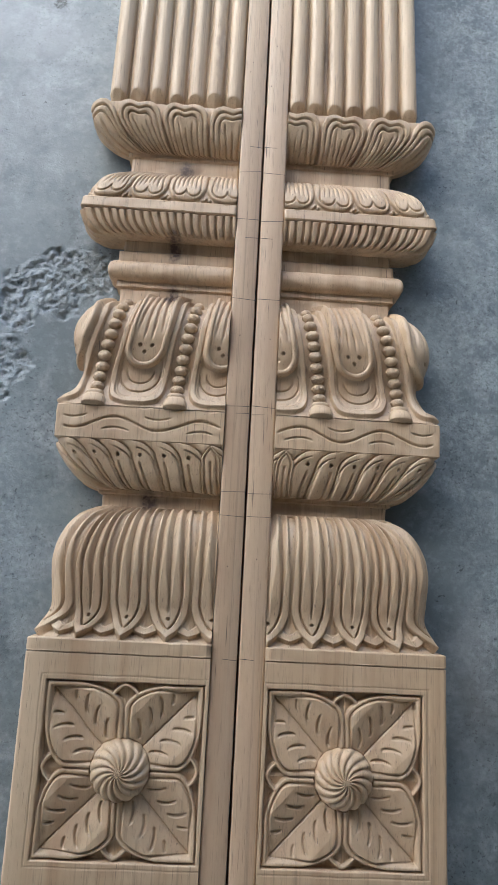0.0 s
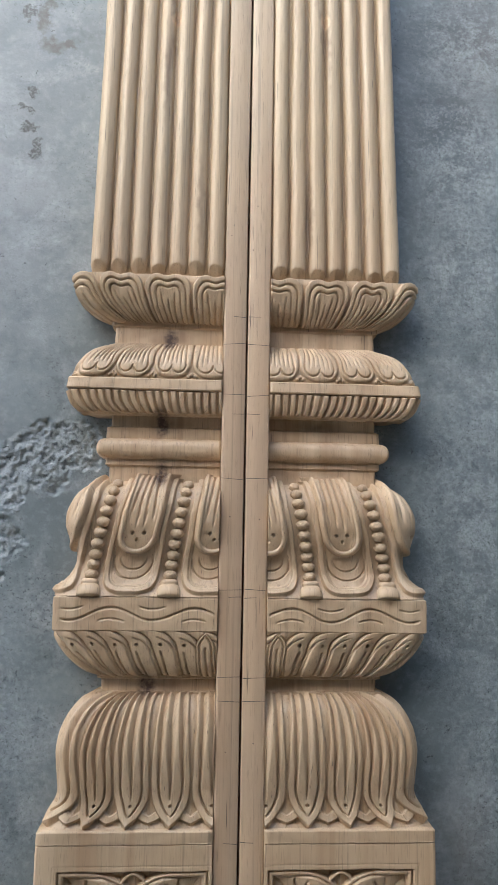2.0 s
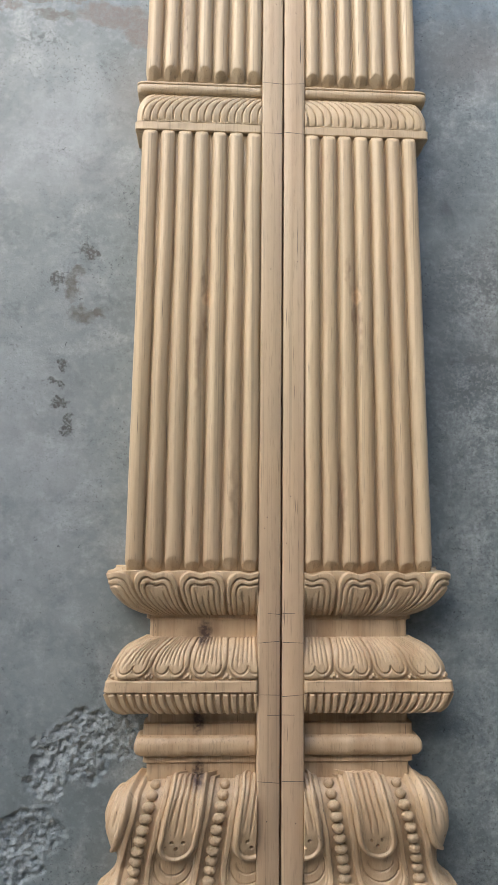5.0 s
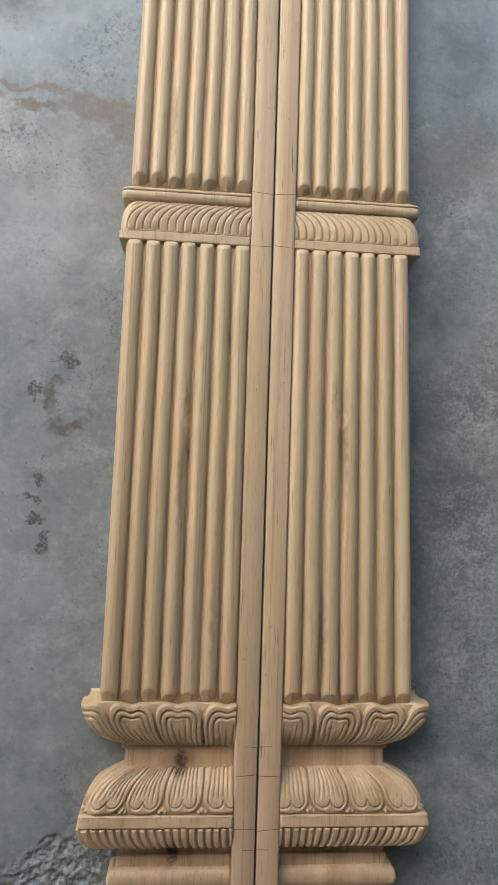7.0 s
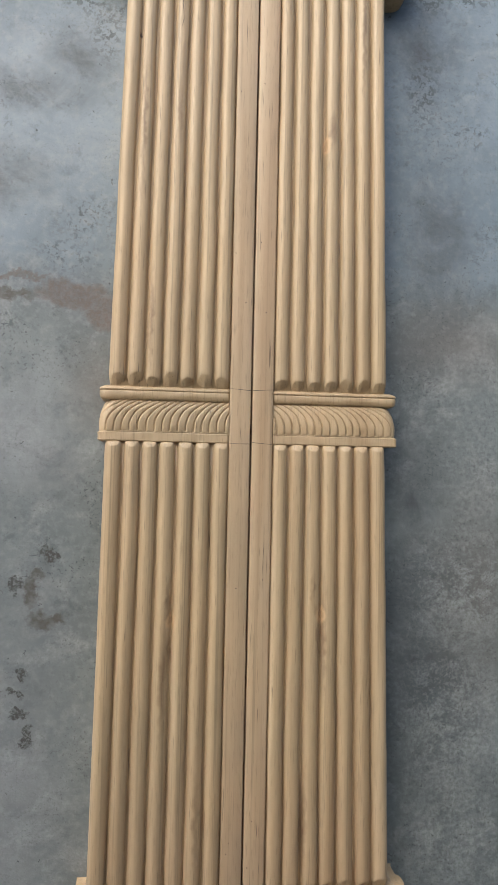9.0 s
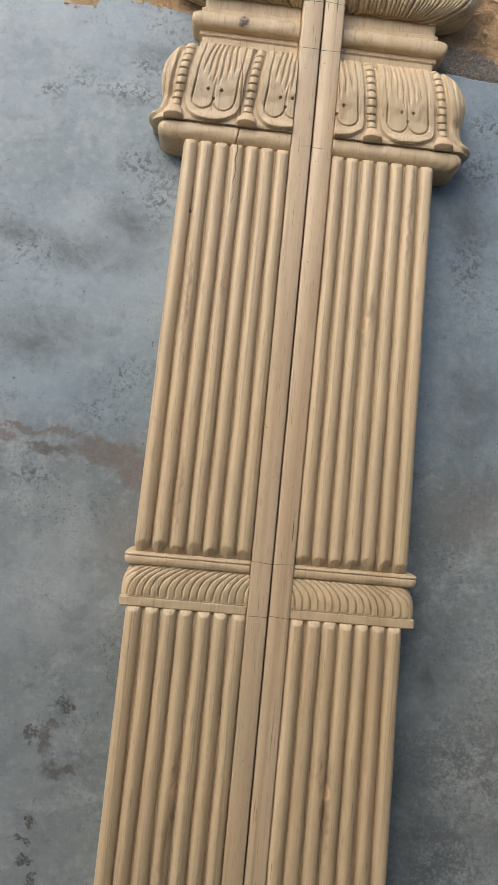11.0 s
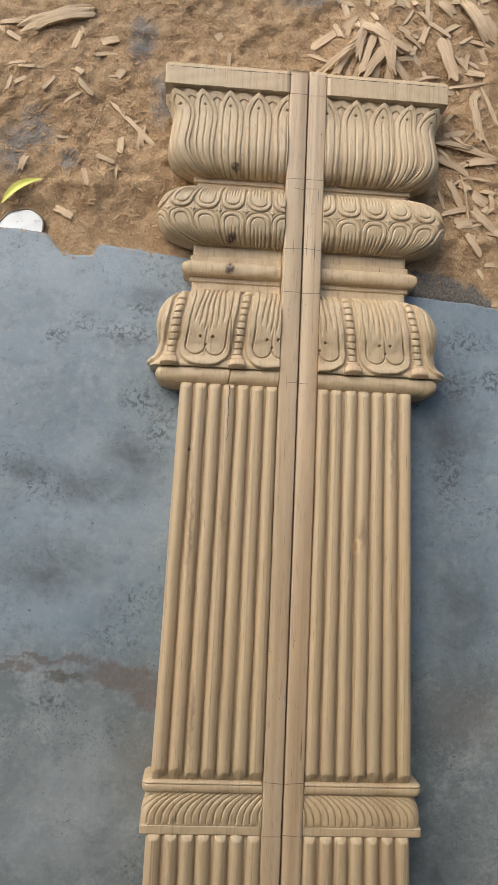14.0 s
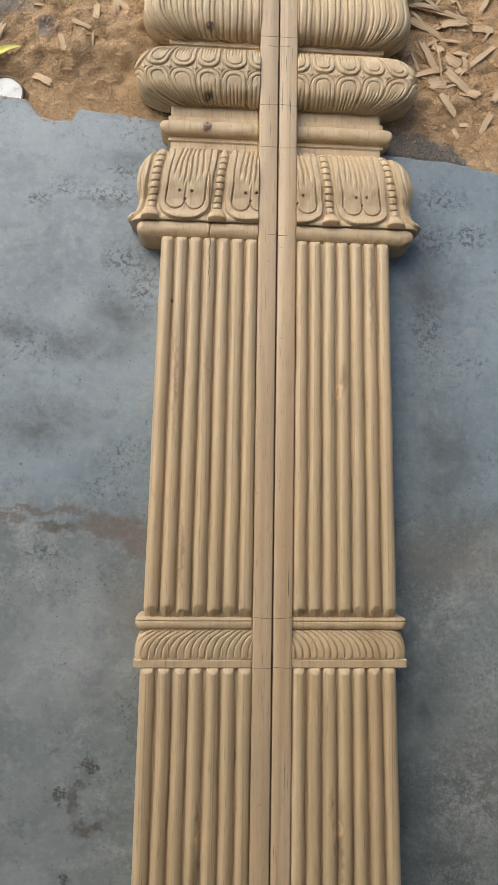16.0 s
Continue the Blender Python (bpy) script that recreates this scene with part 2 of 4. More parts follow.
    c = m.mix(m.math("MULTIPLY", rough, 0.70), c, m.ramp(pit, [(0.35, (0.09, 0.105, 0.118)), (0.44, (0.24, 0.27, 0.285)), (0.66, (0.43, 0.46, 0.475))]))
    c = m.mix(m.math("MULTIPLY", spots(DARKENED, 0.9), m.ramp(mid, [(0.35, 0.35), (0.65, 0.95)])), c, rgba((0.075, 0.088, 0.100)))
    c = m.mix(m.math("MULTIPLY", spots(PALE, 1.0), m.ramp(mid, [(0.35, 0.75), (0.65, 0.3)])), c, rgba((0.345, 0.362, 0.380)))
    c = m.mix(m.math("MULTIPLY", spots(HAZE, 1.0), 0.45), c, rgba((0.175, 0.150, 0.135)))
    c = m.mix(m.math("MULTIPLY", spots(BROWN, 0.35), m.ramp(pit, [(0.4, 0.40), (0.6, 0.75)])), c, rgba((0.135, 0.094, 0.080)))
    c = m.mix(m.math("MULTIPLY", spots(DARK, 0.30), m.ramp(m.noise(v, 240.0, 4, 0.7), [(0.40, 0.20), (0.52, 0.95)])), c, rgba((0.068, 0.068, 0.066)))
    c = m.mix(m.math("MULTIPLY", spots(FADED, 0.5), m.ramp(grain, [(0.35, 0.5), (0.6, 0.9)])), c, rgba((0.095, 0.084, 0.075)))
    scab = m.math("MULTIPLY", m.ramp(m.noise(v, 24.0, 8, 0.74, 0.4), [(0.47, 0.0), (0.56, 1.0)]), m.ramp(m.noise(v, 260.0, 4, 0.75), [(0.42, 0.25), (0.56, 1.0)]))
    crust = spots(CRUST, 0.9)
    scab = m.math("MULTIPLY", scab, crust)
    c = m.mix(m.math("MULTIPLY", scab, 0.75), c, rgba((0.36, 0.40, 0.41)))
    crisp = m.ramp(m.noise(v, 120.0, 5, 0.7, 0.3), [(0.515, 0.0), (0.54, 1.0)])
    c = m.mix(m.math("MULTIPLY", m.math("MULTIPLY", spots(FLAKED, 0.8), crisp), 0.9), c, rgba((0.075, 0.088, 0.098)))
    cell = m.add("TexVoronoi", Vector=wv, Scale=34.0)
    dots = m.ramp(cell.outputs["Distance"], [(0.045, 1.0), (0.075, 0.0)])
    c = m.mix(m.math("MULTIPLY", dots, 0.8), c, rgba((0.05, 0.055, 0.06)))
    sparse = m.ramp(m.noise(v, 40.0, 4, 0.7), [(0.42, 0.0), (0.54, 1.0)])
    pocks = m.math("MULTIPLY", m.math("MULTIPLY", m.ramp(m.noise(v, 230.0, 3, 0.7), [(0.585, 0.0), (0.635, 1.0)]), sparse), m.math("ADD", m.math("MULTIPLY", crust, 1.3), 0.12, True))
    c = m.mix(m.math("MULTIPLY", pocks, 0.8), c, rgba((0.06, 0.068, 0.072)))
    specks = m.math("MULTIPLY", m.ramp(m.noise(v, 150.0, 3, 0.7), [(0.53, 0.0), (0.60, 1.0)]), m.math("ADD", m.math("MULTIPLY", crust, 1.3), 0.10, True))
    c = m.mix(m.math("MULTIPLY", specks, 0.22), c, rgba((0.45, 0.49, 0.50)))
    n = m.bump(m.math("SUBTRACT", fine, m.math("MULTIPLY", dots, 3.0)), 0.22, 0.0009)
    n = m.bump(grain, 0.28, 0.0015, n)
    n = m.bump(m.math("MULTIPLY", rough, pit), 0.7, 0.004, n)
    n = m.bump(m.math("SUBTRACT", scab, pocks), 0.6, 0.0014, n)
    return m.done(c, m.ramp(mid, [(0.3, 0.36), (0.7, 0.55)]), n, Specular_IOR_Level=0.5)


def soil_material():
    m = Nodes("sawdust_soil")
    v = m.coords()
    a, b, f = m.noise(v, 5.0, 5, 0.6), m.noise(v, 45.0, 6, 0.7, 0.5), m.noise(v, 300.0, 4, 0.75)
    c = m.mix(m.ramp(b, [(0.36, 0.0), (0.64, 1.0)]), rgba((0.320, 0.195, 0.105)), rgba((0.600, 0.415, 0.245)))
    c = m.mix(m.ramp(a, [(0.45, 0.0), (0.7, 0.5)]), c, rgba((0.44, 0.285, 0.165)))
    c = m.mix(m.ramp(f, [(0.45, 0.0), (0.65, 0.7)]), c, rgba((0.66, 0.47, 0.28)))
    warp = m.add("TexNoise", Vector=v, Scale=30.0, Detail=5.0, Roughness=0.7)
    ww = m.add("VectorMath")
    ww.operation = "MULTIPLY_ADD"
    m.put(ww, "i0", warp.outputs["Color"]), m.put(ww, "i1", (0.05, 0.05, 0.05)), m.put(ww, "i2", v)
    for x, y, rx, ry in ((-0.41, 2.155, 0.035, 0.045), (-0.445, 2.12, 0.03, 0.05), (-0.26, 2.32, 0.03, 0.05), (-0.22, 2.22, 0.03, 0.06), (0.0, 2.42, 0.06, 0.03), (-0.36, 2.11, 0.02, 0.02)):
        c = m.mix(m.math("MULTIPLY", m.spot(ww.outputs[0], x + 0.025, y + 0.025, rx, ry, 0.6), 0.75), c, rgba((0.20, 0.21, 0.22)))
    mortar = m.math("MAXIMUM", m.spot(ww.outputs[0], 0.20 + 0.025, 1.940 + 0.025, 0.075, 0.034, 0.2), m.spot(ww.outputs[0], 0.27 + 0.025, 1.928 + 0.025, 0.045, 0.024, 0.2))
    c = m.mix(m.math("MULTIPLY", mortar, 0.92), c, m.ramp(f, [(0.35, (0.085, 0.080, 0.075)), (0.62, (0.235, 0.215, 0.195))]))
    n = m.bump(f, 0.9, 0.004)
    n = m.bump(m.noise(v, 120.0, 4, 0.7), 0.7, 0.006, n)
    n = m.bump(b, 0.6, 0.010, n)
    return m.done(c, 0.95, n)


CONCRETE, SOIL = concrete_material(), soil_material()


# ---- mesh helpers ----
def mesh_object(name, verts, faces, material, parent=None, label="", smooth=True):
    me = bpy.data.meshes.new(name)
    verts, faces = np.asarray(verts, np.float32).reshape(-1, 3), np.asarray(faces, np.int32)
    k = faces.shape[1]
    me.vertices.add(len(verts))
    me.vertices.foreach_set("co", verts.ravel())
    me.loops.add(faces.size)
    me.loops.foreach_set("vertex_index", faces.ravel())
    me.polygons.add(len(faces))
    me.polygons.foreach_set("loop_start", np.arange(0, faces.size, k, dtype=np.int32))
    me.polygons.foreach_set("use_smooth", np.full(len(faces), smooth, dtype=bool))
    me.update(calc_edges=True)
    me.validate()
    me.materials.append(material)
    ob = new(name, me)
    if parent is not None:
        ob.parent = parent
    return tagged(ob, label)


def part(name, bm, material, parent, label="", smooth=False):
    me = bpy.data.meshes.new(name)
    bm.to_mesh(me)
    bm.free()
    for p in me.polygons:
        p.use_smooth = smooth
    me.materials.append(material)
    ob = new(name, me)
    if parent is not None:
        ob.parent = parent
    return tagged(ob, label)


def grid_faces(nu, nv, flip=False):
    i = np.arange(nu * nv).reshape(nv, nu)
    q = np.stack([i[:-1, :-1], i[:-1, 1:], i[1:, 1:], i[1:, :-1]], -1).reshape(-1, 4)
    return q[:, ::-1] if flip else q


# ---- the carved pillars ----
TOP, OUT, EDGE, STRIP_TOP = 0.054, 0.2195, 0.0285, 0.0505   # metres: crown height, half width, strip edge, strip height


def sstep(x, a, b):
    t = np.clip((x - a) / (b - a), 0, 1)
    return t * t * (3 - 2 * t)


def cut(d, width, depth):
    """A narrow groove: d is the distance from its middle."""
    return -depth * np.clip(1 - np.abs(d) / (1.45 * width), 0, 1) ** 1.15


def repeat(s, pitch, s0):
    return (s - s0 + pitch / 2) % pitch - pitch / 2


def profile(points, smooth, step):
    """Rows of (y, recess outwards, recess upwards), drawn as a curve of even steps."""
    p = np.array([(y, e, 0.5 * e if len(r) == 0 else r[0]) for y, e, *r in points], float)
    if smooth and len(p) > 2:
        q = np.vstack([2 * p[0] - p[1], p, 2 * p[-1] - p[-2]])
        out = []
        for i in range(1, len(q) - 2):
            t = np.linspace(0, 1, 24, endpoint=False)[:, None]
            a, b, c, d = q[i - 1], q[i], q[i + 1], q[i + 2]
            out.append(0.5 * (2 * b + (c - a) * t + (2 * a - 5 * b + 4 * c - d) * t * t + (3 * b - a - 3 * c + d) * t ** 3))
        p = np.vstack(out + [p[-1:]])
    seg = np.hypot(np.diff(p[:, 0]), np.diff(p[:, 1]))
    run = np.concatenate([[0], np.cumsum(seg)])
    n = max(2, int(math.ceil(run[-1] / step)) + 1)
    at = np.linspace(0, run[-1], n)
    if not smooth:
        at = np.union1d(at, run)
    return np.stack([np.interp(at, run, p[:, k]) for k in range(3)], 1)


def split_at(x, y):
    """The drying split that runs down the head of one pillar."""
    line = 0.101 + 0.0022 * np.sin(y * 34) + 0.0010 * np.sin(y * 97 + 1)
    return cut(x - line, 0.0007, 0.004) * sstep(y, 1.69, 1.74) * sstep(1.885 - y, 0, 0.03)


def carved(name, points, relief, side, parent, rc=0.004, smooth=True, du=0.00075, dv=0.00075, material=None, label="", out=OUT, hand=1.0, squeeze=0.0, sites=()):
    """A moulding that runs round the front and the outer flank of a pillar, with its carving as depth along the normal."""
    pr = profile(points, smooth, dv)
    y, ex, ez = pr[:, 0], pr[:, 1], pr[:, 2]
    xo, zt = out - ex, np.maximum(TOP - ez, 0.012)
    flat = OUT - EDGE - rc
    nf, na, ns = max(2, int(flat / du)), max(3, int(1.57 * rc / du) + 2), 10
    f = np.linspace(0, 1, nf, endpoint=False)
    th = np.linspace(0, math.pi / 2, na, endpoint=False)
    g = np.linspace(0, 1, ns)
    s = np.concatenate([f * flat, flat + th * rc, flat + math.pi / 2 * rc + g * 0.03])
    k = 1 - (xo - rc - EDGE) / flat
    X = np.concatenate([EDGE + flat * f[None] * (1 - k[:, None] * f[None] ** squeeze), (xo - rc)[:, None] + rc * np.sin(th)[None], np.repeat(xo[:, None], ns, 1)], 1)
    Z = np.concatenate([np.repeat(zt[:, None], nf, 1), (zt - rc)[:, None] + rc * np.cos(th)[None], (zt - rc)[:, None] * (1 - g)[None]], 1)
    Y = np.repeat(y[:, None], len(s), 1)
    P = np.stack([X, Y, Z], -1)
    if relief is not None:
        N = np.cross(np.gradient(P, axis=1), np.gradient(P, axis=0))
        N /= np.linalg.norm(N, axis=2, keepdims=True) + 1e-12
        N = -N if N[len(y) // 2, 2, 2] < 0 else N
        S = np.repeat(s[None], len(y), 0)
        wob = hand * 0.0006 * np.sin(S * 97 + side * 2 + Y * 31) + hand * 0.0004 * np.sin(Y * 143 + S * 61 + side)
        h = relief(S + wob, Y + hand * 0.0005 * np.sin(S * 83 + 1.3 * side))
        h = h + hand * 0.00035 * np.sin(S * 210 + Y * 95 + side * 3) * np.sin(Y * 260 - S * 130)
        if side < 0 and y[0] > 1.2:
            h = h + split_at(P[..., 0], Y)
        low = np.clip(P[..., 2] / 0.012, 0, 1)
        P = P + N * (h * low)[..., None]
        P[..., 2] = np.maximum(P[..., 2], 0)
    frames = []
    if len(sites):
        Q = np.stack([X, Y, Z], -1)
        for at_s, at_y in sites:
            j, i = int(np.argmin(np.abs(y - at_y))), int(np.argmin(np.abs(s - at_s)))
            up, along = Vector(N[j, i]), Vector((0, 1, 0))
            along = (along - up * along.dot(up)).normalized()
            across = along.cross(up)
            m = Matrix((across, along, up)).transposed().to_4x4()
            m.translation = Vector(Q[j, i])
            frames.append(Matrix.Diagonal((side, 1, 1, 1)) @ m @ Matrix.Diagonal((side, 1, 1, 1)))
    inner = P[:, :1].copy()
    inner[..., 2] = 0
    P = np.concatenate([inner, P], 1)
    lo, hi = P[:1].copy(), P[-1:].copy()
    for e in (lo, hi):
        e[..., 0] = np.maximum(e[..., 0] - 0.045, EDGE)
        e[..., 2] = np.maximum(e[..., 2] - 0.028, 0)
    P = np.concatenate([lo, P, hi], 0)
    P[..., 0] *= side
    nv, nu = P.shape[:2]
    ob = mesh_object(name, P.reshape(-1, 3), grid_faces(nu, nv, side < 0), material or WOOD, parent, label)
    return (ob, frames) if len(sites) else ob


def tongue_in(q, v, w, power=2.0):
    """How deep a place lies inside a tongue of half width w with a round end; v runs from its end."""
    return w - (np.abs(q) ** power + np.maximum(w - v, 0) ** power) ** (1 / power)


def leaves(pitch, s0, tip, base, hole=0.17, wide=1.0, deep=1.0):
    """Long pointed leaves side by side, tips at y = tip, with small leaves peeping between the tips."""
    length = abs(base - tip)

    def ogive(t, w, reach):
        return w * np.clip(1 - (1 - np.clip(t / reach, 0, 1)) ** 2, 0, 1) ** 0.85

    def relief(s, y):
        q = repeat(s, pitch, s0)
        t = np.clip((y - tip) / (base - tip), 0, 1)
        body = 1 - 0.10 * sstep(t, 0.4, 0.9)
        hw = ogive(t, pitch * 0.475, 0.30) * (body - 0.05 * sstep(t, 0.3, 0.8))
        ins = sstep(hw - np.abs(q), -0.0003, 0.0009)
        h = ins * (0.0056 + 0.0012 * sstep(0.3 - t, 0, 0.25) + 0.0010 * np.cos(np.clip(q / (hw + 1e-5), -1, 1) * 1.57))
        hi = ogive(t - 0.075, pitch * 0.315, 0.28) * (1 - 0.22 * t)
        h += ins * cut(np.abs(q) - hi, 0.0012 + 0.0013 * wide * sstep(t, 0.25, 0.8), 0.0034 + 0.0014 * wide) * sstep(t, 0.07, 0.1)
        slit = 0.0011 + 0.0020 * wide * sstep(t, 0.25, 0.7)
        h += ins * cut(q, slit, 0.0024 + 0.0016 * wide) * sstep(t, hole + 0.03, hole + 0.12)
        d = np.hypot(q, (t - hole) * length)
        h += -0.0045 * sstep(-d, -0.0023, -0.0013)
        q2 = repeat(s, pitch, s0 + pitch / 2)
        w2 = ogive(t - (0.030 if deep == 1 else 0.004), pitch * 0.36, 0.085)
        in2 = (1 - ins) * sstep(w2 - np.abs(q2), -0.0003, 0.0009)
        inner = ogive(t - 0.085, pitch * 0.25, 0.09) - np.abs(q2)
        h += in2 * (0.0036 - 0.0016 * sstep(inner, -0.0005, 0.0006) - 0.22 * np.clip(np.abs(q2), 0, 0.006) * sstep(inner, 0, 0.001))
        return deep * (h - (0.0012 + 0.0010 * sstep(0.25 - t, 0, 0.2)) * (1 - ins) * (1 - in2))
    return relief


def twisted(pitch, s0, top, bottom, lean):
    """Overlapping lobes that arch over and sweep down aslant, each with a double border, a drilled eye and a slit; a pointed leaf begins the row."""
    def sweep(v):
        u = np.clip(v / 0.0155, 0, 1)
        return 0.0220 * np.sqrt(1 - (1 - u) ** 2) + lean * np.clip(v, 0, 1) / (top - bottom)

    def relief(s, y):
        v = top - y
        q = repeat(s + sweep(v), pitch, s0)
        qi = repeat(s + sweep(v - 0.0060) - 0.0008, pitch, s0)
        fall = (q + pitch / 2) / pitch
        h = 0.0044 - 0.0030 * fall + 0.0010 * np.sin(math.pi * fall)
        h += cut(np.abs(q) - pitch / 2, 0.0015, 0.0046)
        h += cut(np.abs(qi) - pitch / 2, 0.0013, 0.0036) * sstep(v, 0.0060, 0.0072)
        eye = repeat(s + sweep(0.0165), pitch, s0) - 0.0030
        h -= 0.0050 * sstep(-np.hypot(eye, v - 0.0148), -0.0022, -0.0013)
        h += cut(q - 0.0050, 0.0014, 0.0042) * sstep(v, 0.0205, 0.0265)
        # the leaf beside the strip
        c = 0.0132 - 0.10 * np.clip(v - 0.016, 0, 1)
        half = 0.0098 * np.clip(1 - (1 - np.clip((v - 0.0030) / 0.0150, 0, 1)) ** 2, 0, 1) ** 0.8
        d = half - np.abs(s - c)
        leaf = sstep(d, -0.0004, 0.0008)
        blade = 0.0050 + cut(d - 0.0032, 0.0012, 0.0034) + cut(s - c, 0.0012, 0.0034) * sstep(v, 0.016, 0.021)
        return h * (1 - leaf) + leaf * blade + cut(d, 0.0011, 0.0030) * (1 - leaf)
    return relief


def waves(s, y):
    """One long wavy cut with short arcs in its hollows."""
    c, run = 0.177, 0.096
    w = c + 0.0072 * np.sin((s - 0.0035) / run * 2 * math.pi)
    h = cut(y - w, 0.0015, 0.0032)
    for sign in (1, -1):
        q = repeat(s, run, 0.0035 + run * (0.75 if sign > 0 else 0.25))
        arc = c + sign * (0.0105 - 0.0055 * np.cos(np.clip(q / 0.022, -1, 1) * 1.57))
        h += cut(y - arc, 0.0011, 0.0022) * sstep(0.0165 - np.abs(q), 0, 0.005)
    return h * sstep(s, 0.002, 0.007) * sstep(0.184 - s, 0, 0.006)


def string_at(t, pitch, s0, pull, widen):
    """Pitch and offset of the lappets at a share t of the bell's height: they part towards the neck."""
    e = (1 - np.clip(t, 0, 1)) ** 1.5
    wide = pitch * (1 + widen * e)
    return wide, s0 + pitch / 2 - pull * e - wide / 2


def bell(top, bottom, pitch, s0, beads, end, pull, widen):
    """Hanging lappets between strings of beads. end: how far the upper tongue hangs down, as a share."""
    length = top - bottom
    hanging = beads == "round"
    half = 0.0088 if hanging else 0.0066

    def relief(s, y):
        down = top - y
        t = np.clip(down / length, 0, 1)               # 0 at the neck, 1 at the foot
        wide, start = string_at(t, pitch, s0, pull, widen)
        q = repeat(s, wide, start) * pitch / wide
        h = np.zeros_like(s)
        foot_v = length * 0.985 - down
        d = tongue_in(q, foot_v, pitch * 0.5 - half - 0.0042, 3.2)   # the whole lappet
        h += 0.0056 * sstep(d, -0.0004, 0.0012)
        if hanging:
            h -= 0.0034 * sstep(d, 0.0058, 0.0105) * sstep(t, 0.30, 0.62)
            h += cut(d - 0.0070, 0.0009, 0.0018)
            for k, w in ((0.017, 0.0225), (0.028, 0.0150)):
                dk = tongue_in(q, foot_v - k, w, 2.2)
                h += cut(dk, 0.0010, 0.0022) * sstep(t, 0.64, 0.72)
            w = pitch * 0.272
            dt = tongue_in(q, length * end - down, w, 2.0)
            h += 0.0066 * sstep(dt, -0.0006, 0.0036)
            h -= 0.0028 * sstep(dt, 0.0062, 0.0095)
            h += cut(dt - 0.0074, 0.0011, 0.0022)
            dots = ((-0.0068, 0.45), (0.0068, 0.45), (0.0, 0.505))
            lines = ((-0.0135, 0.38), (-0.0045, 0.43), (0.0045, 0.43), (0.0135, 0.38))
        else:
            for sg in (-1, 1):
                dl = tongue_in(q - sg * 0.0142, length * 0.86 - down, 0.0142, 2.0)
                far = np.abs(q) < 0.029
                h += cut(dl, 0.0012, 0.0030) * sstep(sg * q, -0.0004, 0.0008) * far * sstep(t, 0.45, 0.6)
            h += cut(np.abs(q) - 0.0284, 0.0012, 0.0030) * sstep(0.76 - t, 0, 0.04)
            dots = ((-0.0085, 0.62), (0.0085, 0.62), (0.0, 0.72))
            lines = ((-0.021, 0.48), (-0.0125, 0.52), (-0.0042, 0.58), (0.0042, 0.58), (0.0125, 0.52), (0.021, 0.48))
        for k, far in lines:
            h += cut(q - k * (0.8 + 0.2 * t / far), 0.0015, 0.0034) * sstep(far - t, 0, 0.15)
        for dq, dtt in dots:
            r = np.hypot(q - dq, down - dtt * length)
            h -= 0.0045 * sstep(-r, -0.0023, -0.0013)
        # the channels that hold the bead strings
        qb = repeat(s, wide, start + wide / 2)
        band = sstep(half - np.abs(qb), 0, 0.0016)
        b = np.zeros_like(s)
        if not hanging:
            ph = (t * 11.8) % 1 - 0.5
            b = (0.0056 * np.sqrt(np.clip(1 - (qb / half) ** 2, 0, 1)) - 0.0034 * sstep(np.abs(ph), 0.36, 0.48) * band) * sstep(0.86 - t, 0, 0.02)
        return np.where(np.abs(qb) < half + 0.0034, b, h)
    return relief


def lotus(s, y):
    """Broad petals with a dimpled upper edge and nested outlines."""
    pitch = 0.0612
    q = repeat(s, pitch, 0.0105)
    top = 0.5812 - 0.0034 * np.exp(-(q / 0.009) ** 2)
    narrow = 1 - 0.04 * sstep(0.575 - y, 0, 0.040)
    d = tongue_in(q / narrow, top - y, pitch * 0.49, 3.4)
    h = 0.0064 * sstep(d, -0.0004, 0.0012) - 0.012 * sstep(y - top, -0.0006, 0.0014)
    for k, w in ((0.0070, 0.0235), (0.0132, 0.0160)):
        dk = tongue_in(q / narrow, top - 0.0008 * np.exp(-(q / 0.005) ** 2) - y - k, w, 3.0)
        h += cut(dk, 0.0012, 0.0034) * (0.55 + 0.45 * sstep(y, 0.535, 0.556))
    for k in (-0.0082, 0.0, 0.0082):
        far = 0.558 - 0.004 * math.cos(k * 330)
        h += cut(q - k * (0.8 + 9 * (y - 0.53)), 0.0012, 0.0024) * sstep(far - y, 0, 0.009)
    return h


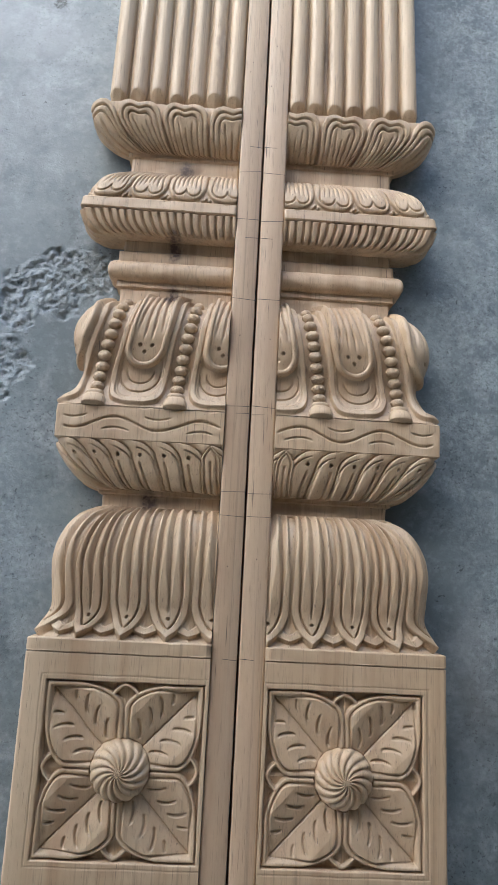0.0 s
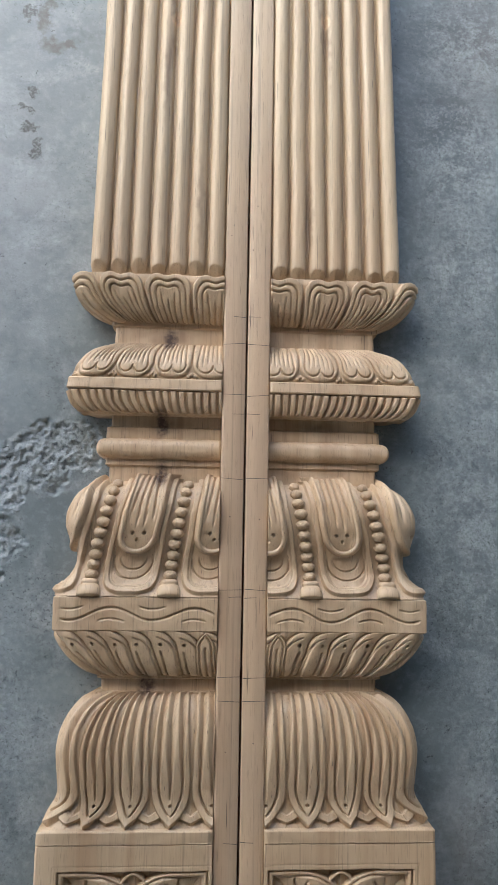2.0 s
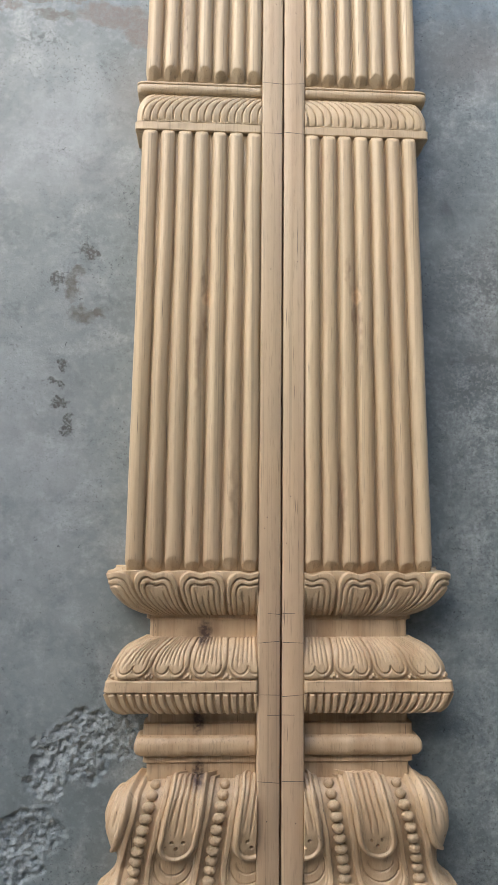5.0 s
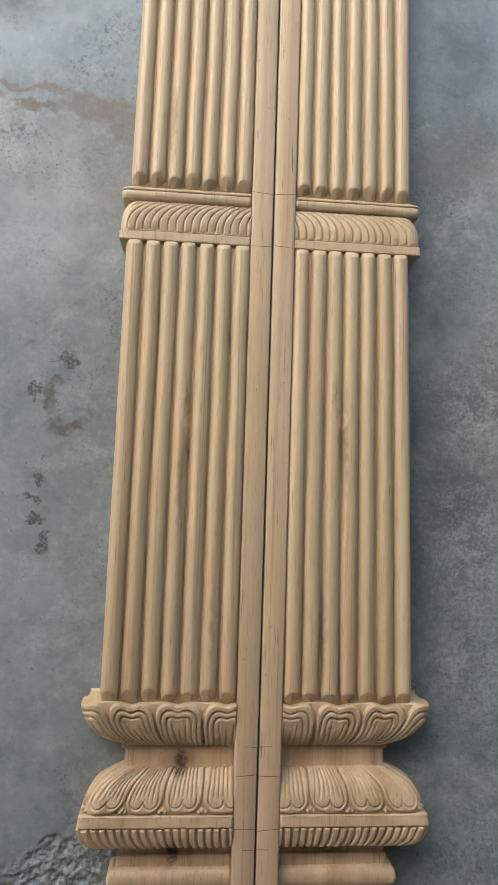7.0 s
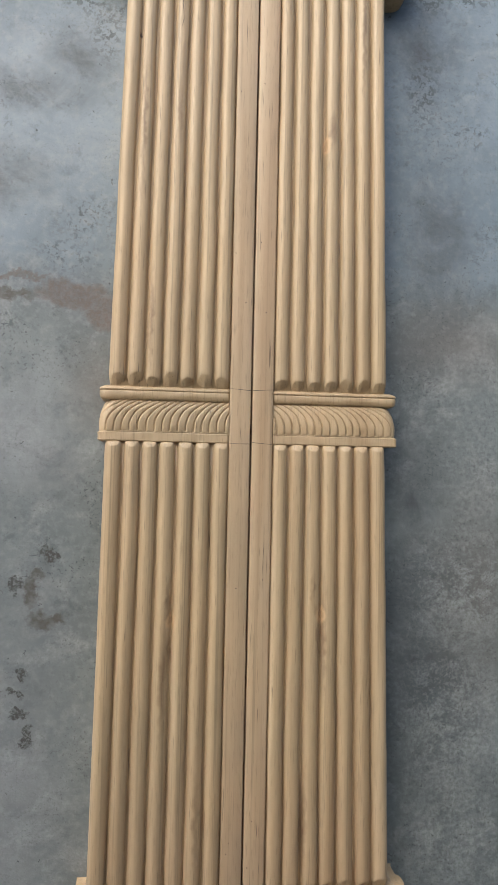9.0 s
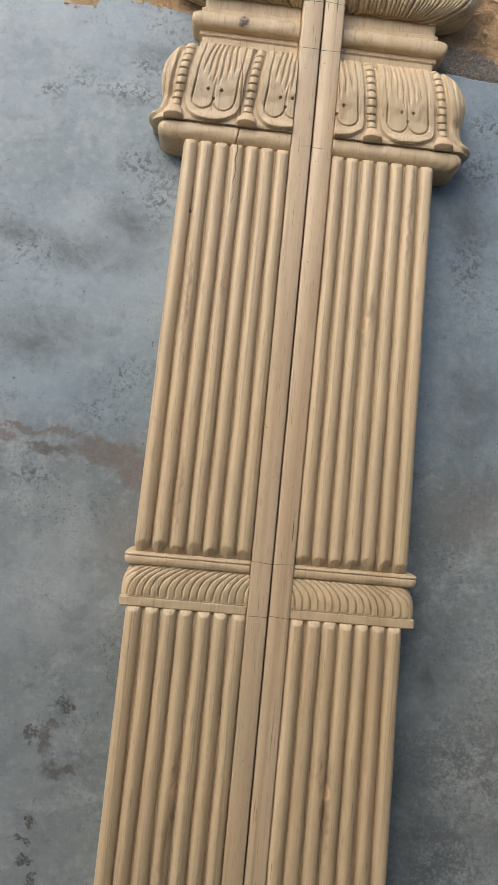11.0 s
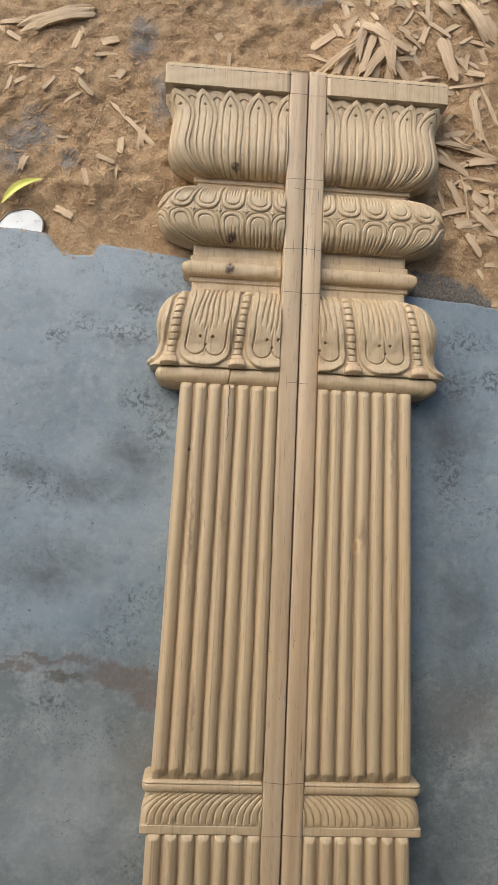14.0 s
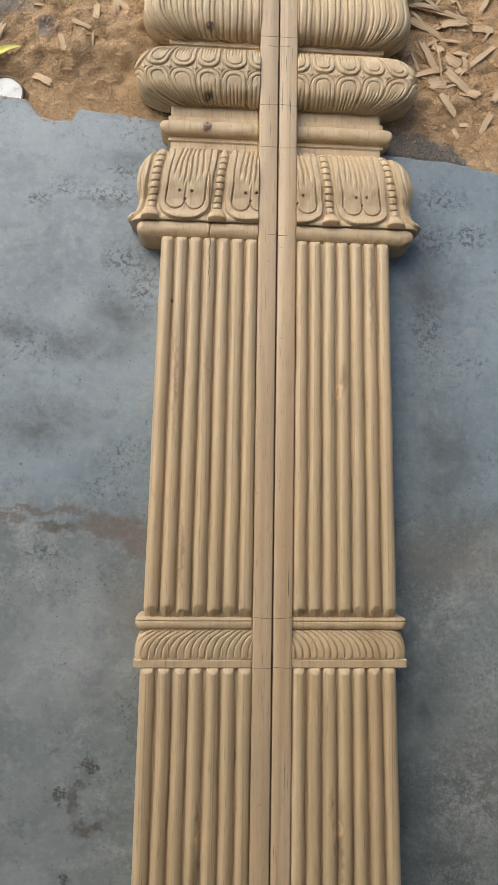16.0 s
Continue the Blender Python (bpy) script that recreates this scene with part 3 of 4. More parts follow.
def eggs(s, y):
    """Round-ended petals side by side hanging over a fillet, each with a heart-shaped inner outline and fine flutes above."""
    pitch, s0 = 0.0512, 0.0120
    q = repeat(s, pitch, s0)
    v = y - 0.4520
    d = tongue_in(q, v, pitch * 0.497, 2.6)
    h = 0.0026 * sstep(d, -0.0004, 0.0012) + 0.0007 * sstep(d, 0.0, 0.004)
    h += cut(np.abs(q) - pitch / 2, 0.0010, 0.0022) * sstep(v, 0.012, 0.020)
    inner = 0.0186 - 0.12 * np.clip(v - 0.018, 0, 0.03)
    for sg in (-1, 1):
        dl = tongue_in(q - sg * 0.0093, v - 0.0062, 0.0093, 2.0)
        h += cut(dl, 0.0011, 0.0026) * sstep(sg * q, -0.0003, 0.0006) * (np.abs(q) < 0.0200) * sstep(0.0165 - v, 0, 0.003)
    h += cut(np.abs(q) - inner, 0.0011, 0.0024) * sstep(v, 0.0125, 0.0155)
    for k in (-0.0125, -0.0062, 0.0, 0.0062, 0.0125):
        h += cut(q - k * (1 - 5 * np.clip(v - 0.014, 0, 0.03)), 0.0012, 0.0022) * sstep(v, 0.0145 + 0.003 * math.cos(k * 250), 0.026)
    q2 = np.abs(repeat(s, pitch, s0 + pitch / 2))
    bud = np.maximum(0.0026 - np.hypot(q2, v - 0.0046), np.maximum(0.0026 - np.hypot(q2 - 0.0036, v - 0.0020), 0))
    return h + 0.0030 * sstep(bud, 0, 0.0012) * (1 - sstep(d, -0.0006, 0))


def dentils(s, y):
    q = repeat(s, 0.0102, 0.0)
    return 0.0046 * sstep(0.0036 - np.abs(q), -0.0004, 0.0009) * sstep(y, 0.410, 0.414) * sstep(0.436 - y, 0, 0.001)


def shaft(name, root, side, low, high, wide, narrow):
    """A tapering core with seven rounded reeds on its face, chiselled off slanting at the foot and rounded at the head."""
    core = carved(name, [(low - 0.014, OUT - wide + 0.0015, 0.0102), (high + 0.003, OUT - narrow + 0.0015, 0.0102)], None, side, root, rc=0.003, smooth=False, du=0.02, dv=0.05)
    ys = np.concatenate([np.linspace(low, low + 0.022, 19, endpoint=False), np.linspace(low + 0.022, high - 0.012, 46, endpoint=False), np.linspace(high - 0.012, high, 11)])
    q = np.linspace(-1, 1, 15)
    rs = np.random.RandomState(int(low * 100) + (side > 0))
    for i in range(7):
        last = i == 6
        ridge, tilt, reach, turn, facet = rs.uniform(-0.35, 0.35), rs.uniform(0.0022, 0.0042), rs.uniform(0.012, 0.019), rs.uniform(-1, 1), rs.uniform(1.9, 2.5)
        V = []
        for y in ys:
            t = (y - low) / (high - low)
            p = (wide + (narrow - wide) * t - EDGE + 0.0010) / 7
            n = [noise.noise(Vector((y * f, i * 3.7 + side, k))) for k, f in enumerate((4.0, 6.0, 9.0, 30.0, 11.0))]
            u, v = y - low, high - y
            fit = (0.80 + 0.20 * float(sstep(np.array(u), 0.0, 0.014))) * (0.86 + 0.14 * float(sstep(np.array(v), 0.0, 0.008)))
            mid, half = EDGE - 0.0010 + (i + 0.5) * p + 0.0008 * n[0], p * 0.5 * (0.900 + 0.04 * n[1]) * fit
            k = np.abs(q + 0.10 * n[4])
            z = 0.0532 + 0.0005 * n[2] + 0.0002 * n[3] - 0.0080 * (0.62 * np.clip(k - 0.16, 0, 1) ** (facet - 0.8) + 0.50 * k ** 6)
            z = np.minimum(z, 0.0445 + 0.0090 * np.clip(u / reach, 0, 1) ** 0.85 - tilt * np.abs(q - ridge) * np.clip(1.3 - u / reach, 0, 1) + 0.0010 * turn * q)
            z = np.minimum(z, 0.0462 + 0.0075 * np.sqrt(np.clip(v / 0.009, 0, 1)) - 0.0016 * np.abs(q))
            if last:
                z = z - 0.006 * np.clip(q - 0.55, 0, 1) ** 1.4
            z = np.maximum(z, 0.0425 - (0.004 if last else 0))
            x = mid + half * q + (p * 0.05 * (q + 1) / 2 if last else 0)
            V.append([(x[0], y, 0.040)] + list(zip(x, [y] * len(q), z)) + [(x[-1] + (0.0006 if last else 0), y, 0.020 if last else 0.040)])
        V = np.array(V)
        lo, hi = V[:1].copy(), V[-1:].copy()
        lo[..., 2], hi[..., 2] = np.minimum(lo[..., 2], 0.040), np.minimum(hi[..., 2], 0.040)
        V = np.concatenate([lo, V, hi], 0)
        V[..., 0] *= side
        mesh_object("reed", V.reshape(-1, 3), grid_faces(V.shape[1], V.shape[0], side < 0), WOOD, core)
    return core


def ball_data():
    """A bead of unit half sizes, a little flattened by the knife."""
    bm = bmesh.new()
    bmesh.ops.create_uvsphere(bm, u_segments=14, v_segments=9, radius=1.0)
    for v in bm.verts:
        v.co *= 1 + 0.05 * noise.noise(v.co * 1.9)
    me = bpy.data.meshes.new("bead")
    bm.to_mesh(me)
    bm.free()
    me.polygons.foreach_set("use_smooth", [True] * len(me.polygons))
    me.materials.append(WOOD)
    return me


def knob_data():
    """The two-tiered foot on which a bead string ends."""
    rows = [(0.0000, 0.0070, -0.001), (-0.0004, 0.0080, 0.0040), (-0.0020, 0.0088, 0.0062), (-0.0046, 0.0090, 0.0064), (-0.0058, 0.0082, 0.0048), (-0.0066, 0.0098, 0.0062),
            (-0.0090, 0.0112, 0.0082), (-0.0130, 0.0118, 0.0088), (-0.0168, 0.0120, 0.0086), (-0.0178, 0.0117, 0.0078), (-0.0181, 0.0112, -0.002)]
    th = np.linspace(-math.pi / 2, math.pi / 2, 13)
    V = [(w * math.sin(a), y, -0.004 if k in (0, 12) else -0.003 + (h + 0.003) * math.cos(a) ** 0.55) for y, w, h in rows for k, a in enumerate(th)]
    ob = mesh_object("bead_foot", V, grid_faces(13, len(rows), True), WOOD)
    me = ob.data
    bpy.data.objects.remove(ob)
    return me


BEAD, KNOB = ball_data(), knob_data()


def spread(points, count, top, bottom):
    """Heights of so many beads at even steps along a moulding's face."""
    pr = profile(points, True, 0.0005)
    pr = pr[(pr[:, 0] <= top) & (pr[:, 0] >= bottom)]
    run = np.concatenate([[0], np.cumsum(np.hypot(np.diff(pr[:, 0]), np.diff(pr[:, 2])))])
    return np.interp((np.arange(count) + 0.5) / count * run[-1], run, pr[:, 0]), run[-1] / count


def strung_bell(name, points, side, root, pitch, s0, kind, end, count=0, foot=0.009, pull=0.020, widen=-0.08):
    """A bell of lappets with its strings: beads and feet are pieces of their own."""
    top, bottom = points[-1][0], points[0][0]

    rc, pr = 0.020, profile(points, True, 0.00075)
    flat = OUT - EDGE - rc
    share = (OUT - pr[:, 1] - rc - EDGE) / flat

    def line(k, y):
        wide, start = string_at((top - y) / (top - bottom), pitch, s0, pull, widen)
        x, much = float(start + wide / 2 + k * wide), float(np.interp(y, pr[:, 0], share))
        return x / much if x < flat * much else flat + x - flat * much

    def relief(s, y):
        much = np.interp(y, pr[:, 0], share)
        return bell(top, bottom, pitch, s0, kind, end, pull, widen)(np.where(s < flat, s * much, flat * much + s - flat), y)
    ys, step = spread(points, max(count, 1), top - 0.001, bottom + foot + 0.008) if count else ([], 0.01)
    sites = [(line(k, y), y) for k in range(2) for y in ys] + [(line(k, bottom + foot), bottom + foot) for k in range(2)]
    ob, frames = carved(name, points, relief, side, root, rc=rc, sites=sites)
    for k, (m, (x, y)) in enumerate(zip(frames, sites)):
        if k < len(sites) - 2:
            part_of, fall = new("bead", BEAD), float(sstep(np.array(top - y), 0, 0.03))
            grow = 0.80 + 0.20 * fall
            m = m @ Matrix.Translation((0, 0, 0.0008)) @ Matrix.Diagonal((0.0080 * grow, step * 0.51, 0.0070 * grow, 1))
        else:
            part_of = new("bead_foot", KNOB)
            m = m @ Matrix.Translation((0, 0.0105, 0.0004)) @ Matrix.Diagonal((1.14, 1.16, 1.0, 1))
        part_of.parent = ob
        part_of.matrix_basis = m
    return ob


def boss(block, side):
    """The whirled boss in the middle of the flower."""
    cx, cy, R = EDGE + 0.0850, -0.1795, 0.0308
    r, th = np.concatenate([[0.0005], np.linspace(0.001, R, 26)]), np.linspace(0, 2 * math.pi, 121)
    RR, TT = np.meshgrid(r, th, indexing="ij")
    ph = (TT * 15 / (2 * math.pi) + 2.3 * (RR / R)) % 1 - 0.5
    H = 0.0195 * np.sqrt(np.clip(1 - (RR / R) ** 2, 0, 1)) - 0.0045 - 0.0038 * (np.abs(ph) * 2) ** 2.4 * sstep(RR, 0.001, 0.007)
    H[-1] = -0.012
    swell = 1 - 0.035 * (np.abs(ph) * 2) ** 2 * sstep(RR, 0.02, R)
    V = np.stack([side * (cx + RR * swell * np.cos(TT)), cy + RR * swell * np.sin(TT), TOP + H], -1)
    mesh_object("flower_boss", V.reshape(-1, 3), grid_faces(len(th), len(r), side > 0), WOOD, block, "domed boss with whirled flutes")


def curls(s, y):
    """Close curving cuts that sweep over the middle band."""
    t = np.clip((y - 1.160) / 0.040, 0, 1)
    sh = s + 0.030 * t ** 3.2
    q = repeat(sh, 0.0118, 0.0)
    lip = sstep(y, 1.1602, 1.1618)
    return (cut(np.abs(np.abs(q) - 0.0059), 0.0010, 0.0030) + 0.0005 * np.cos(q / 0.0059 * 1.57) + 0.10 * q) * lip


def two_rows(s, y):
    """Two rows of rounded U shapes, end to end, with small stars between."""
    pitch, mid = 0.0395, 2.0220
    q = repeat(s, pitch, -0.0007)
    h = np.zeros_like(s)
    for v, bars, count in ((y - mid - 0.0010, 0.020, 4), (mid - y - 0.0010, 0.021, 3)):
        d = tongue_in(q, v, 0.0188, 2.4)
        on = v > -0.001
        h += (cut(d, 0.0012, 0.0024) + 0.0018 * sstep(d, 0, 0.0016)) * on
        h += cut(d - 0.0072, 0.0011, 0.0024) * on
        for j in range(count):
            k = (j - (count - 1) / 2) * (0.0048 if count == 4 else 0.0056)
            h += cut(q - k, 0.0012, 0.0024) * sstep(v, bars - 0.004 * math.cos(k * 250), bars + 0.010)
    q2, v2 = np.abs(repeat(s, pitch, -0.0007 + pitch / 2)), np.abs(y - mid)
    return h + 0.0016 * sstep(0.080 - np.sqrt(q2) - np.sqrt(v2), -0.008, 0.004)


def flower(s, y):
    """A sunk square panel with four corner petals round a whirled boss."""
    cx, cy, hx, hy = 0.0850, -0.1795, 0.0815, 0.0850
    p, q = (s - cx) / hx, (y - cy) / hy
    a, b = np.abs(p), np.abs(q)
    inside = sstep(1.0 - np.maximum(a, b), 0.0, 0.022)

    def g(v):
        u = np.clip((v - 0.68) / 0.305, 0, 1)
        return 0.62 * (1 - np.sqrt(1 - u * u))

    def slope(v):
        u = np.clip((v - 0.68) / 0.305, 0, 0.985)
        return 0.62 * u / np.sqrt(1 - u * u) / 0.305
    d = np.minimum((a - g(b)) / np.hypot(1, slope(b)), (b - g(a)) / np.hypot(1, slope(a)))
    d = np.minimum(d, 0.985 - np.maximum(a, b)) * 0.085
    n = np.abs(a - b) / 1.414 * 0.085
    petal = sstep(d, 0, 0.0014)
    h = -0.0100 + petal * 0.0075
    blade = sstep(d, 0.0058, 0.0072)
    h += blade * (-0.0062 + np.clip(n, 0, 0.03) * 0.30) + cut(d - 0.0063, 0.0012, 0.0022) + petal * 0.0012 * sstep(0.0055 - d, 0, 0.002)
    h += blade * cut(n, 0.0010, 0.0016)
    big, small = np.maximum(a, b), np.minimum(a, b)
    for k in range(4):
        bk = 0.24 + 0.135 * k
        off = small + 0.10 * (big - bk - 0.2) ** 2 / 0.06 - bk + 0.03
        ln = sstep(big, bk + 0.09, bk + 0.15) * sstep(np.minimum(bk + 0.36, 0.90) - big, 0, 0.06)
        h += blade * cut(off * 0.085, 0.0015, 0.0036) * ln
    # small sepals on the four sides
    ax, bx = small, big
    ds = tongue_in(ax, 0.992 - bx, 0.21, 1.6)
    sep = (1 - petal) * sstep(ds, 0, 0.02)
    h += sep * (0.0085 - 0.0040 * sstep(ds, 0.045, 0.060) - 0.030 * ax * sstep(ds, 0.05, 0.06))
    h = np.where(np.hypot(p * hx, q * hy) < 0.0300, -0.0105, h)
    rim = cut((np.maximum(a, b) - 1.06) * 0.085, 0.0007, 0.0008)
    return h * inside + rim * (1 - inside)


def plain(s, y):
    return np.zeros_like(s)


def strip_of(side, parent):
    """The planed edge strip: its arrises are a little worn and wavy along its length."""
    ys = np.linspace(-0.33, 2.25, 520)
    ring = [(0.0010, 0.0), (0.0010, STRIP_TOP - 0.0016), (0.0014, STRIP_TOP - 0.0006), (0.0024, STRIP_TOP),
            (EDGE - 0.0026, STRIP_TOP), (EDGE - 0.0012, STRIP_TOP - 0.0005), (EDGE - 0.0004, STRIP_TOP - 0.0018), (EDGE - 0.0004, 0.0)]
    V = []
    for y in ys:
        n = [noise.noise(Vector((y * f, side * 3.0, k))) for k, f in enumerate((16, 60, 16, 60))]
        inner, outer = 0.0007 * n[0] + 0.0006 * max(n[1], 0), 0.0006 * n[2] + 0.0008 * max(n[3], 0)
        for k, (x, z) in enumerate(ring):
            V.append((side * (x + (abs(inner) if k < 4 else -abs(outer))), y, z))
    nu, nv = len(ring), len(ys)
    F = grid_faces(nu, nv, side < 0)
    caps = [(0, 1, 6, 7), (1, 2, 5, 6), (2, 3, 4, 5)]
    F = [tuple(f) for f in F] + caps + [tuple(k + (nv - 1) * nu for k in c) for c in caps]
    mesh_object("strip", V, F, STRIP, parent, "plain planed edge strip with pencil marks")


PENCIL = Nodes("pencil").done((0.06, 0.055, 0.05, 1), 0.7)


def mark(parent, side, a, b, z, half=0.00035, name="pencil_mark", label="thin grey pencil line"):
    """A thin pencil line between two places, a hair proud of the wood."""
    d = Vector((b[0] - a[0], b[1] - a[1], 0)).normalized()
    n = Vector((-d.y, d.x, 0)) * half
    bm = bmesh.new()
    ring = [Vector((*a, 0)) + n, Vector((*a, 0)) - n, Vector((*b, 0)) - n * 0.6, Vector((*b, 0)) + n * 0.6]
    lo = [bm.verts.new((side * v.x, v.y, z - 0.0004)) for v in ring]
    hi = [bm.verts.new((side * v.x, v.y, z + 0.00012)) for v in ring]
    bm.faces.new(hi), bm.faces.new(lo[::-1])
    for i in range(4):
        bm.faces.new((lo[i], lo[(i + 1) % 4], hi[(i + 1) % 4], hi[i]))
    bmesh.ops.recalc_face_normals(bm, faces=bm.faces)
    part(name, bm, PENCIL, parent, label)


def pillar(side):
    root = new("carved_pilaster")
    tagged(root, "pale unfinished carved wooden pilaster lying face up on concrete", "pilaster", "pair of carved pilasters", "thing")

    def add(name, pts, relief=plain, **k):
        return carved(name, pts, relief, side, root, **k)
    # foot
    block = add("base_block", [(-0.33, 0), (-0.0685, 0)], flower, rc=0.003, smooth=False, du=0.00075, dv=0.00075, hand=0.5)
    boss(block, side)
    add("base_slab", [(-0.0675, 0.001, 0), (-0.0665, 0, -0.0006), (-0.0550, 0, -0.0006), (-0.0538, 0.001, 0)], rc=0.003, smooth=False, du=0.006)
    add("lower_leaf_cushion", [(-0.0545, 0.004, 0.004), (-0.044, 0.012, 0.010), (-0.026, 0.021, 0.0125), (0.0, 0.0205, 0.008), (0.028, 0.019, 0.005), (0.052, 0.025, 0.007), (0.072, 0.038, 0.014), (0.083, 0.058, 0.026)],
        leaves(0.0478, 0.0012, -0.0535, 0.083, 0.17, 1.55), rc=0.022, hand=0.5, squeeze=1.2)
    add("lower_neck", [(0.079, 0.053), (0.0865, 0.053), (0.088, 0.059), (0.101, 0.059), (0.1025, 0.054), (0.110, 0.054)], rc=0.003, smooth=False, du=0.004)
    add("twisted_torus", [(0.109, 0.054, 0.021), (0.114, 0.041, 0.0165), (0.125, 0.027, 0.0105), (0.140, 0.015, 0.007), (0.152, 0.0095, 0.0045), (0.158, 0.0095, 0.0045)],
        twisted(0.0275, 0.0333, 0.1585, 0.109, 0.014), rc=0.016, squeeze=2.0)
    add("wave_band", [(0.1575, 0.0075, 0.002), (0.1590, 0.0055, 0), (0.1950, 0.0055, 0), (0.1965, 0.0075, 0.002)], waves, rc=0.002, smooth=False)
    strung_bell("beaded_bell", [(0.1965, 0.003, 0.0000), (0.205, 0.0085, 0.0055), (0.222, 0.022, 0.0118), (0.240, 0.0275, 0.0115), (0.262, 0.0225, 0.007), (0.286, 0.0205, 0.005), (0.306, 0.029, 0.008), (0.320, 0.045, 0.016), (0.329, 0.060, 0.028)],
        side, root, 0.0905, 0.0085 - 0.003 * side, "round", 0.64, 10)
    add("ring_neck", [(0.327, 0.058), (0.347, 0.058), (0.349, 0.053), (0.386, 0.053), (0.394, 0.053), (0.396, 0.058), (0.412, 0.058)], rc=0.003, smooth=False, du=0.004)
    add("ring", [(0.3560, 0.056, 0.026), (0.3585, 0.047, 0.021), (0.3645, 0.043, 0.018), (0.3725, 0.043, 0.018), (0.3785, 0.047, 0.021), (0.3810, 0.056, 0.026)], rc=0.004, du=0.004)
    add("dentil_torus", [(0.409, 0.038, 0.018), (0.413, 0.026, 0.0125), (0.422, 0.015, 0.008), (0.436, 0.0095, 0.005)], dentils, rc=0.006, du=0.0009)
    add("torus_fillet", [(0.4365, 0.008, 0.002), (0.438, 0.0065, 0.001), (0.449, 0.0085, 0.002), (0.4505, 0.010, 0.003)], rc=0.005, smooth=False, du=0.004)
    add("petal_torus", [(0.4505, 0.012, 0.0055), (0.458, 0.0145, 0.0050), (0.469, 0.0195, 0.0065), (0.483, 0.030, 0.0115), (0.496, 0.054, 0.025)], eggs, rc=0.016, squeeze=0.8)
    add("upper_neck", [(0.492, 0.058), (0.519, 0.058), (0.521, 0.054), (0.534, 0.054)], rc=0.003, smooth=False, du=0.004)
    add("lotus_collar", [(0.530, 0.056, 0.027), (0.535, 0.043, 0.021), (0.545, 0.027, 0.014), (0.558, 0.016, 0.009), (0.572, 0.0115, 0.006), (0.584, 0.011, 0.006)], lotus, rc=0.014, squeeze=0.8)
    # shaft
    shaft("lower_shaft", root, side, 0.5800, 1.1480, 0.1915 - 0.001 * side, 0.1810 - 0.003 * side)
    add("band_fillet", [(1.147, 0.0275, 0.006), (1.1485, 0.0260, 0.005), (1.1575, 0.0260, 0.005), (1.159, 0.0275, 0.006)], rc=0.004, smooth=False, du=0.004)
    add("curled_band", [(1.159, 0.0270, 0.0055), (1.172, 0.0270, 0.0045), (1.186, 0.0300, 0.006), (1.196, 0.0345, 0.0095), (1.201, 0.039, 0.013)], curls, rc=0.014, du=0.0008)
    add("band_roll", [(1.199, 0.033, 0.012), (1.201, 0.028, 0.008), (1.2055, 0.0265, 0.0060), (1.2102, 0.0268, 0.0062), (1.2110, 0.0280, 0.0078), (1.2118, 0.0268, 0.0064), (1.2142, 0.027, 0.0065), (1.2175, 0.032, 0.011)], rc=0.009, du=0.004, dv=0.0007)
    shaft("upper_shaft", root, side, 1.2170, 1.7650, 0.1805 - 0.0015 * side, 0.1690 - 0.001 * side)
    # head
    add("capital_roll", [(1.7610, 0.036, 0.020), (1.7635, 0.023, 0.010), (1.769, 0.0155, 0.0045), (1.776, 0.0130, 0.0025), (1.784, 0.0150, 0.0040), (1.790, 0.020, 0.008)], rc=0.011, du=0.0008)
    strung_bell("capital_bell", [(1.788, 0.003, 0.0022), (1.793, 0.0050, 0.0022), (1.802, 0.0135, 0.0060), (1.820, 0.0195, 0.007), (1.840, 0.0170, 0.0045), (1.858, 0.0160, 0.004), (1.878, 0.022, 0.007), (1.895, 0.036, 0.014), (1.905, 0.060, 0.028)],
        side, root, 0.0970, 0.0080 - 0.005 * side, "rings", 0.92, pull=0.013, widen=-0.05)
    add("capital_neck", [(1.902, 0.058), (1.920, 0.058), (1.922, 0.054), (1.960, 0.054), (1.962, 0.058), (1.984, 0.058)], rc=0.003, smooth=False, du=0.004)
    add("capital_ring", [(1.9275, 0.055, 0.026), (1.930, 0.047, 0.020), (1.936, 0.043, 0.017), (1.944, 0.043, 0.017), (1.9495, 0.047, 0.020), (1.952, 0.055, 0.026)], rc=0.004, du=0.004)
    add("oval_torus", [(1.979, 0.052, 0.022), (1.9835, 0.035, 0.013), (1.992, 0.017, 0.0055), (2.005, 0.007, 0.002), (2.022, 0.0035, 0.001), (2.038, 0.007, 0.002), (2.052, 0.018, 0.0065), (2.061, 0.034, 0.015), (2.066, 0.052, 0.025)], two_rows, rc=0.022, squeeze=1.7)
    add("capital_fillet", [(2.060, 0.058), (2.0735, 0.058), (2.075, 0.053), (2.092, 0.053)], rc=0.003, smooth=False, du=0.004)
    add("upper_leaf_cushion", [(2.086, 0.054, 0.023), (2.092, 0.036, 0.0125), (2.104, 0.022, 0.0065), (2.122, 0.0165, 0.004), (2.148, 0.019, 0.007), (2.174, 0.021, 0.0125), (2.196, 0.014, 0.0130), (2.2150, 0.005, 0.0110)],
        leaves(0.0442, 0.0018, 2.2130, 2.086, 0.20, 0.30, 0.80), rc=0.022, hand=0.4, squeeze=1.8)
    add("abacus", [(2.2140, 0.0045, 0.0034), (2.2146, 0.004, 0.003), (2.2440, 0.004, 0.003), (2.2500, 0.007, 0.0065)], rc=0.002, smooth=False, du=0.006)
    strip_of(side, root)
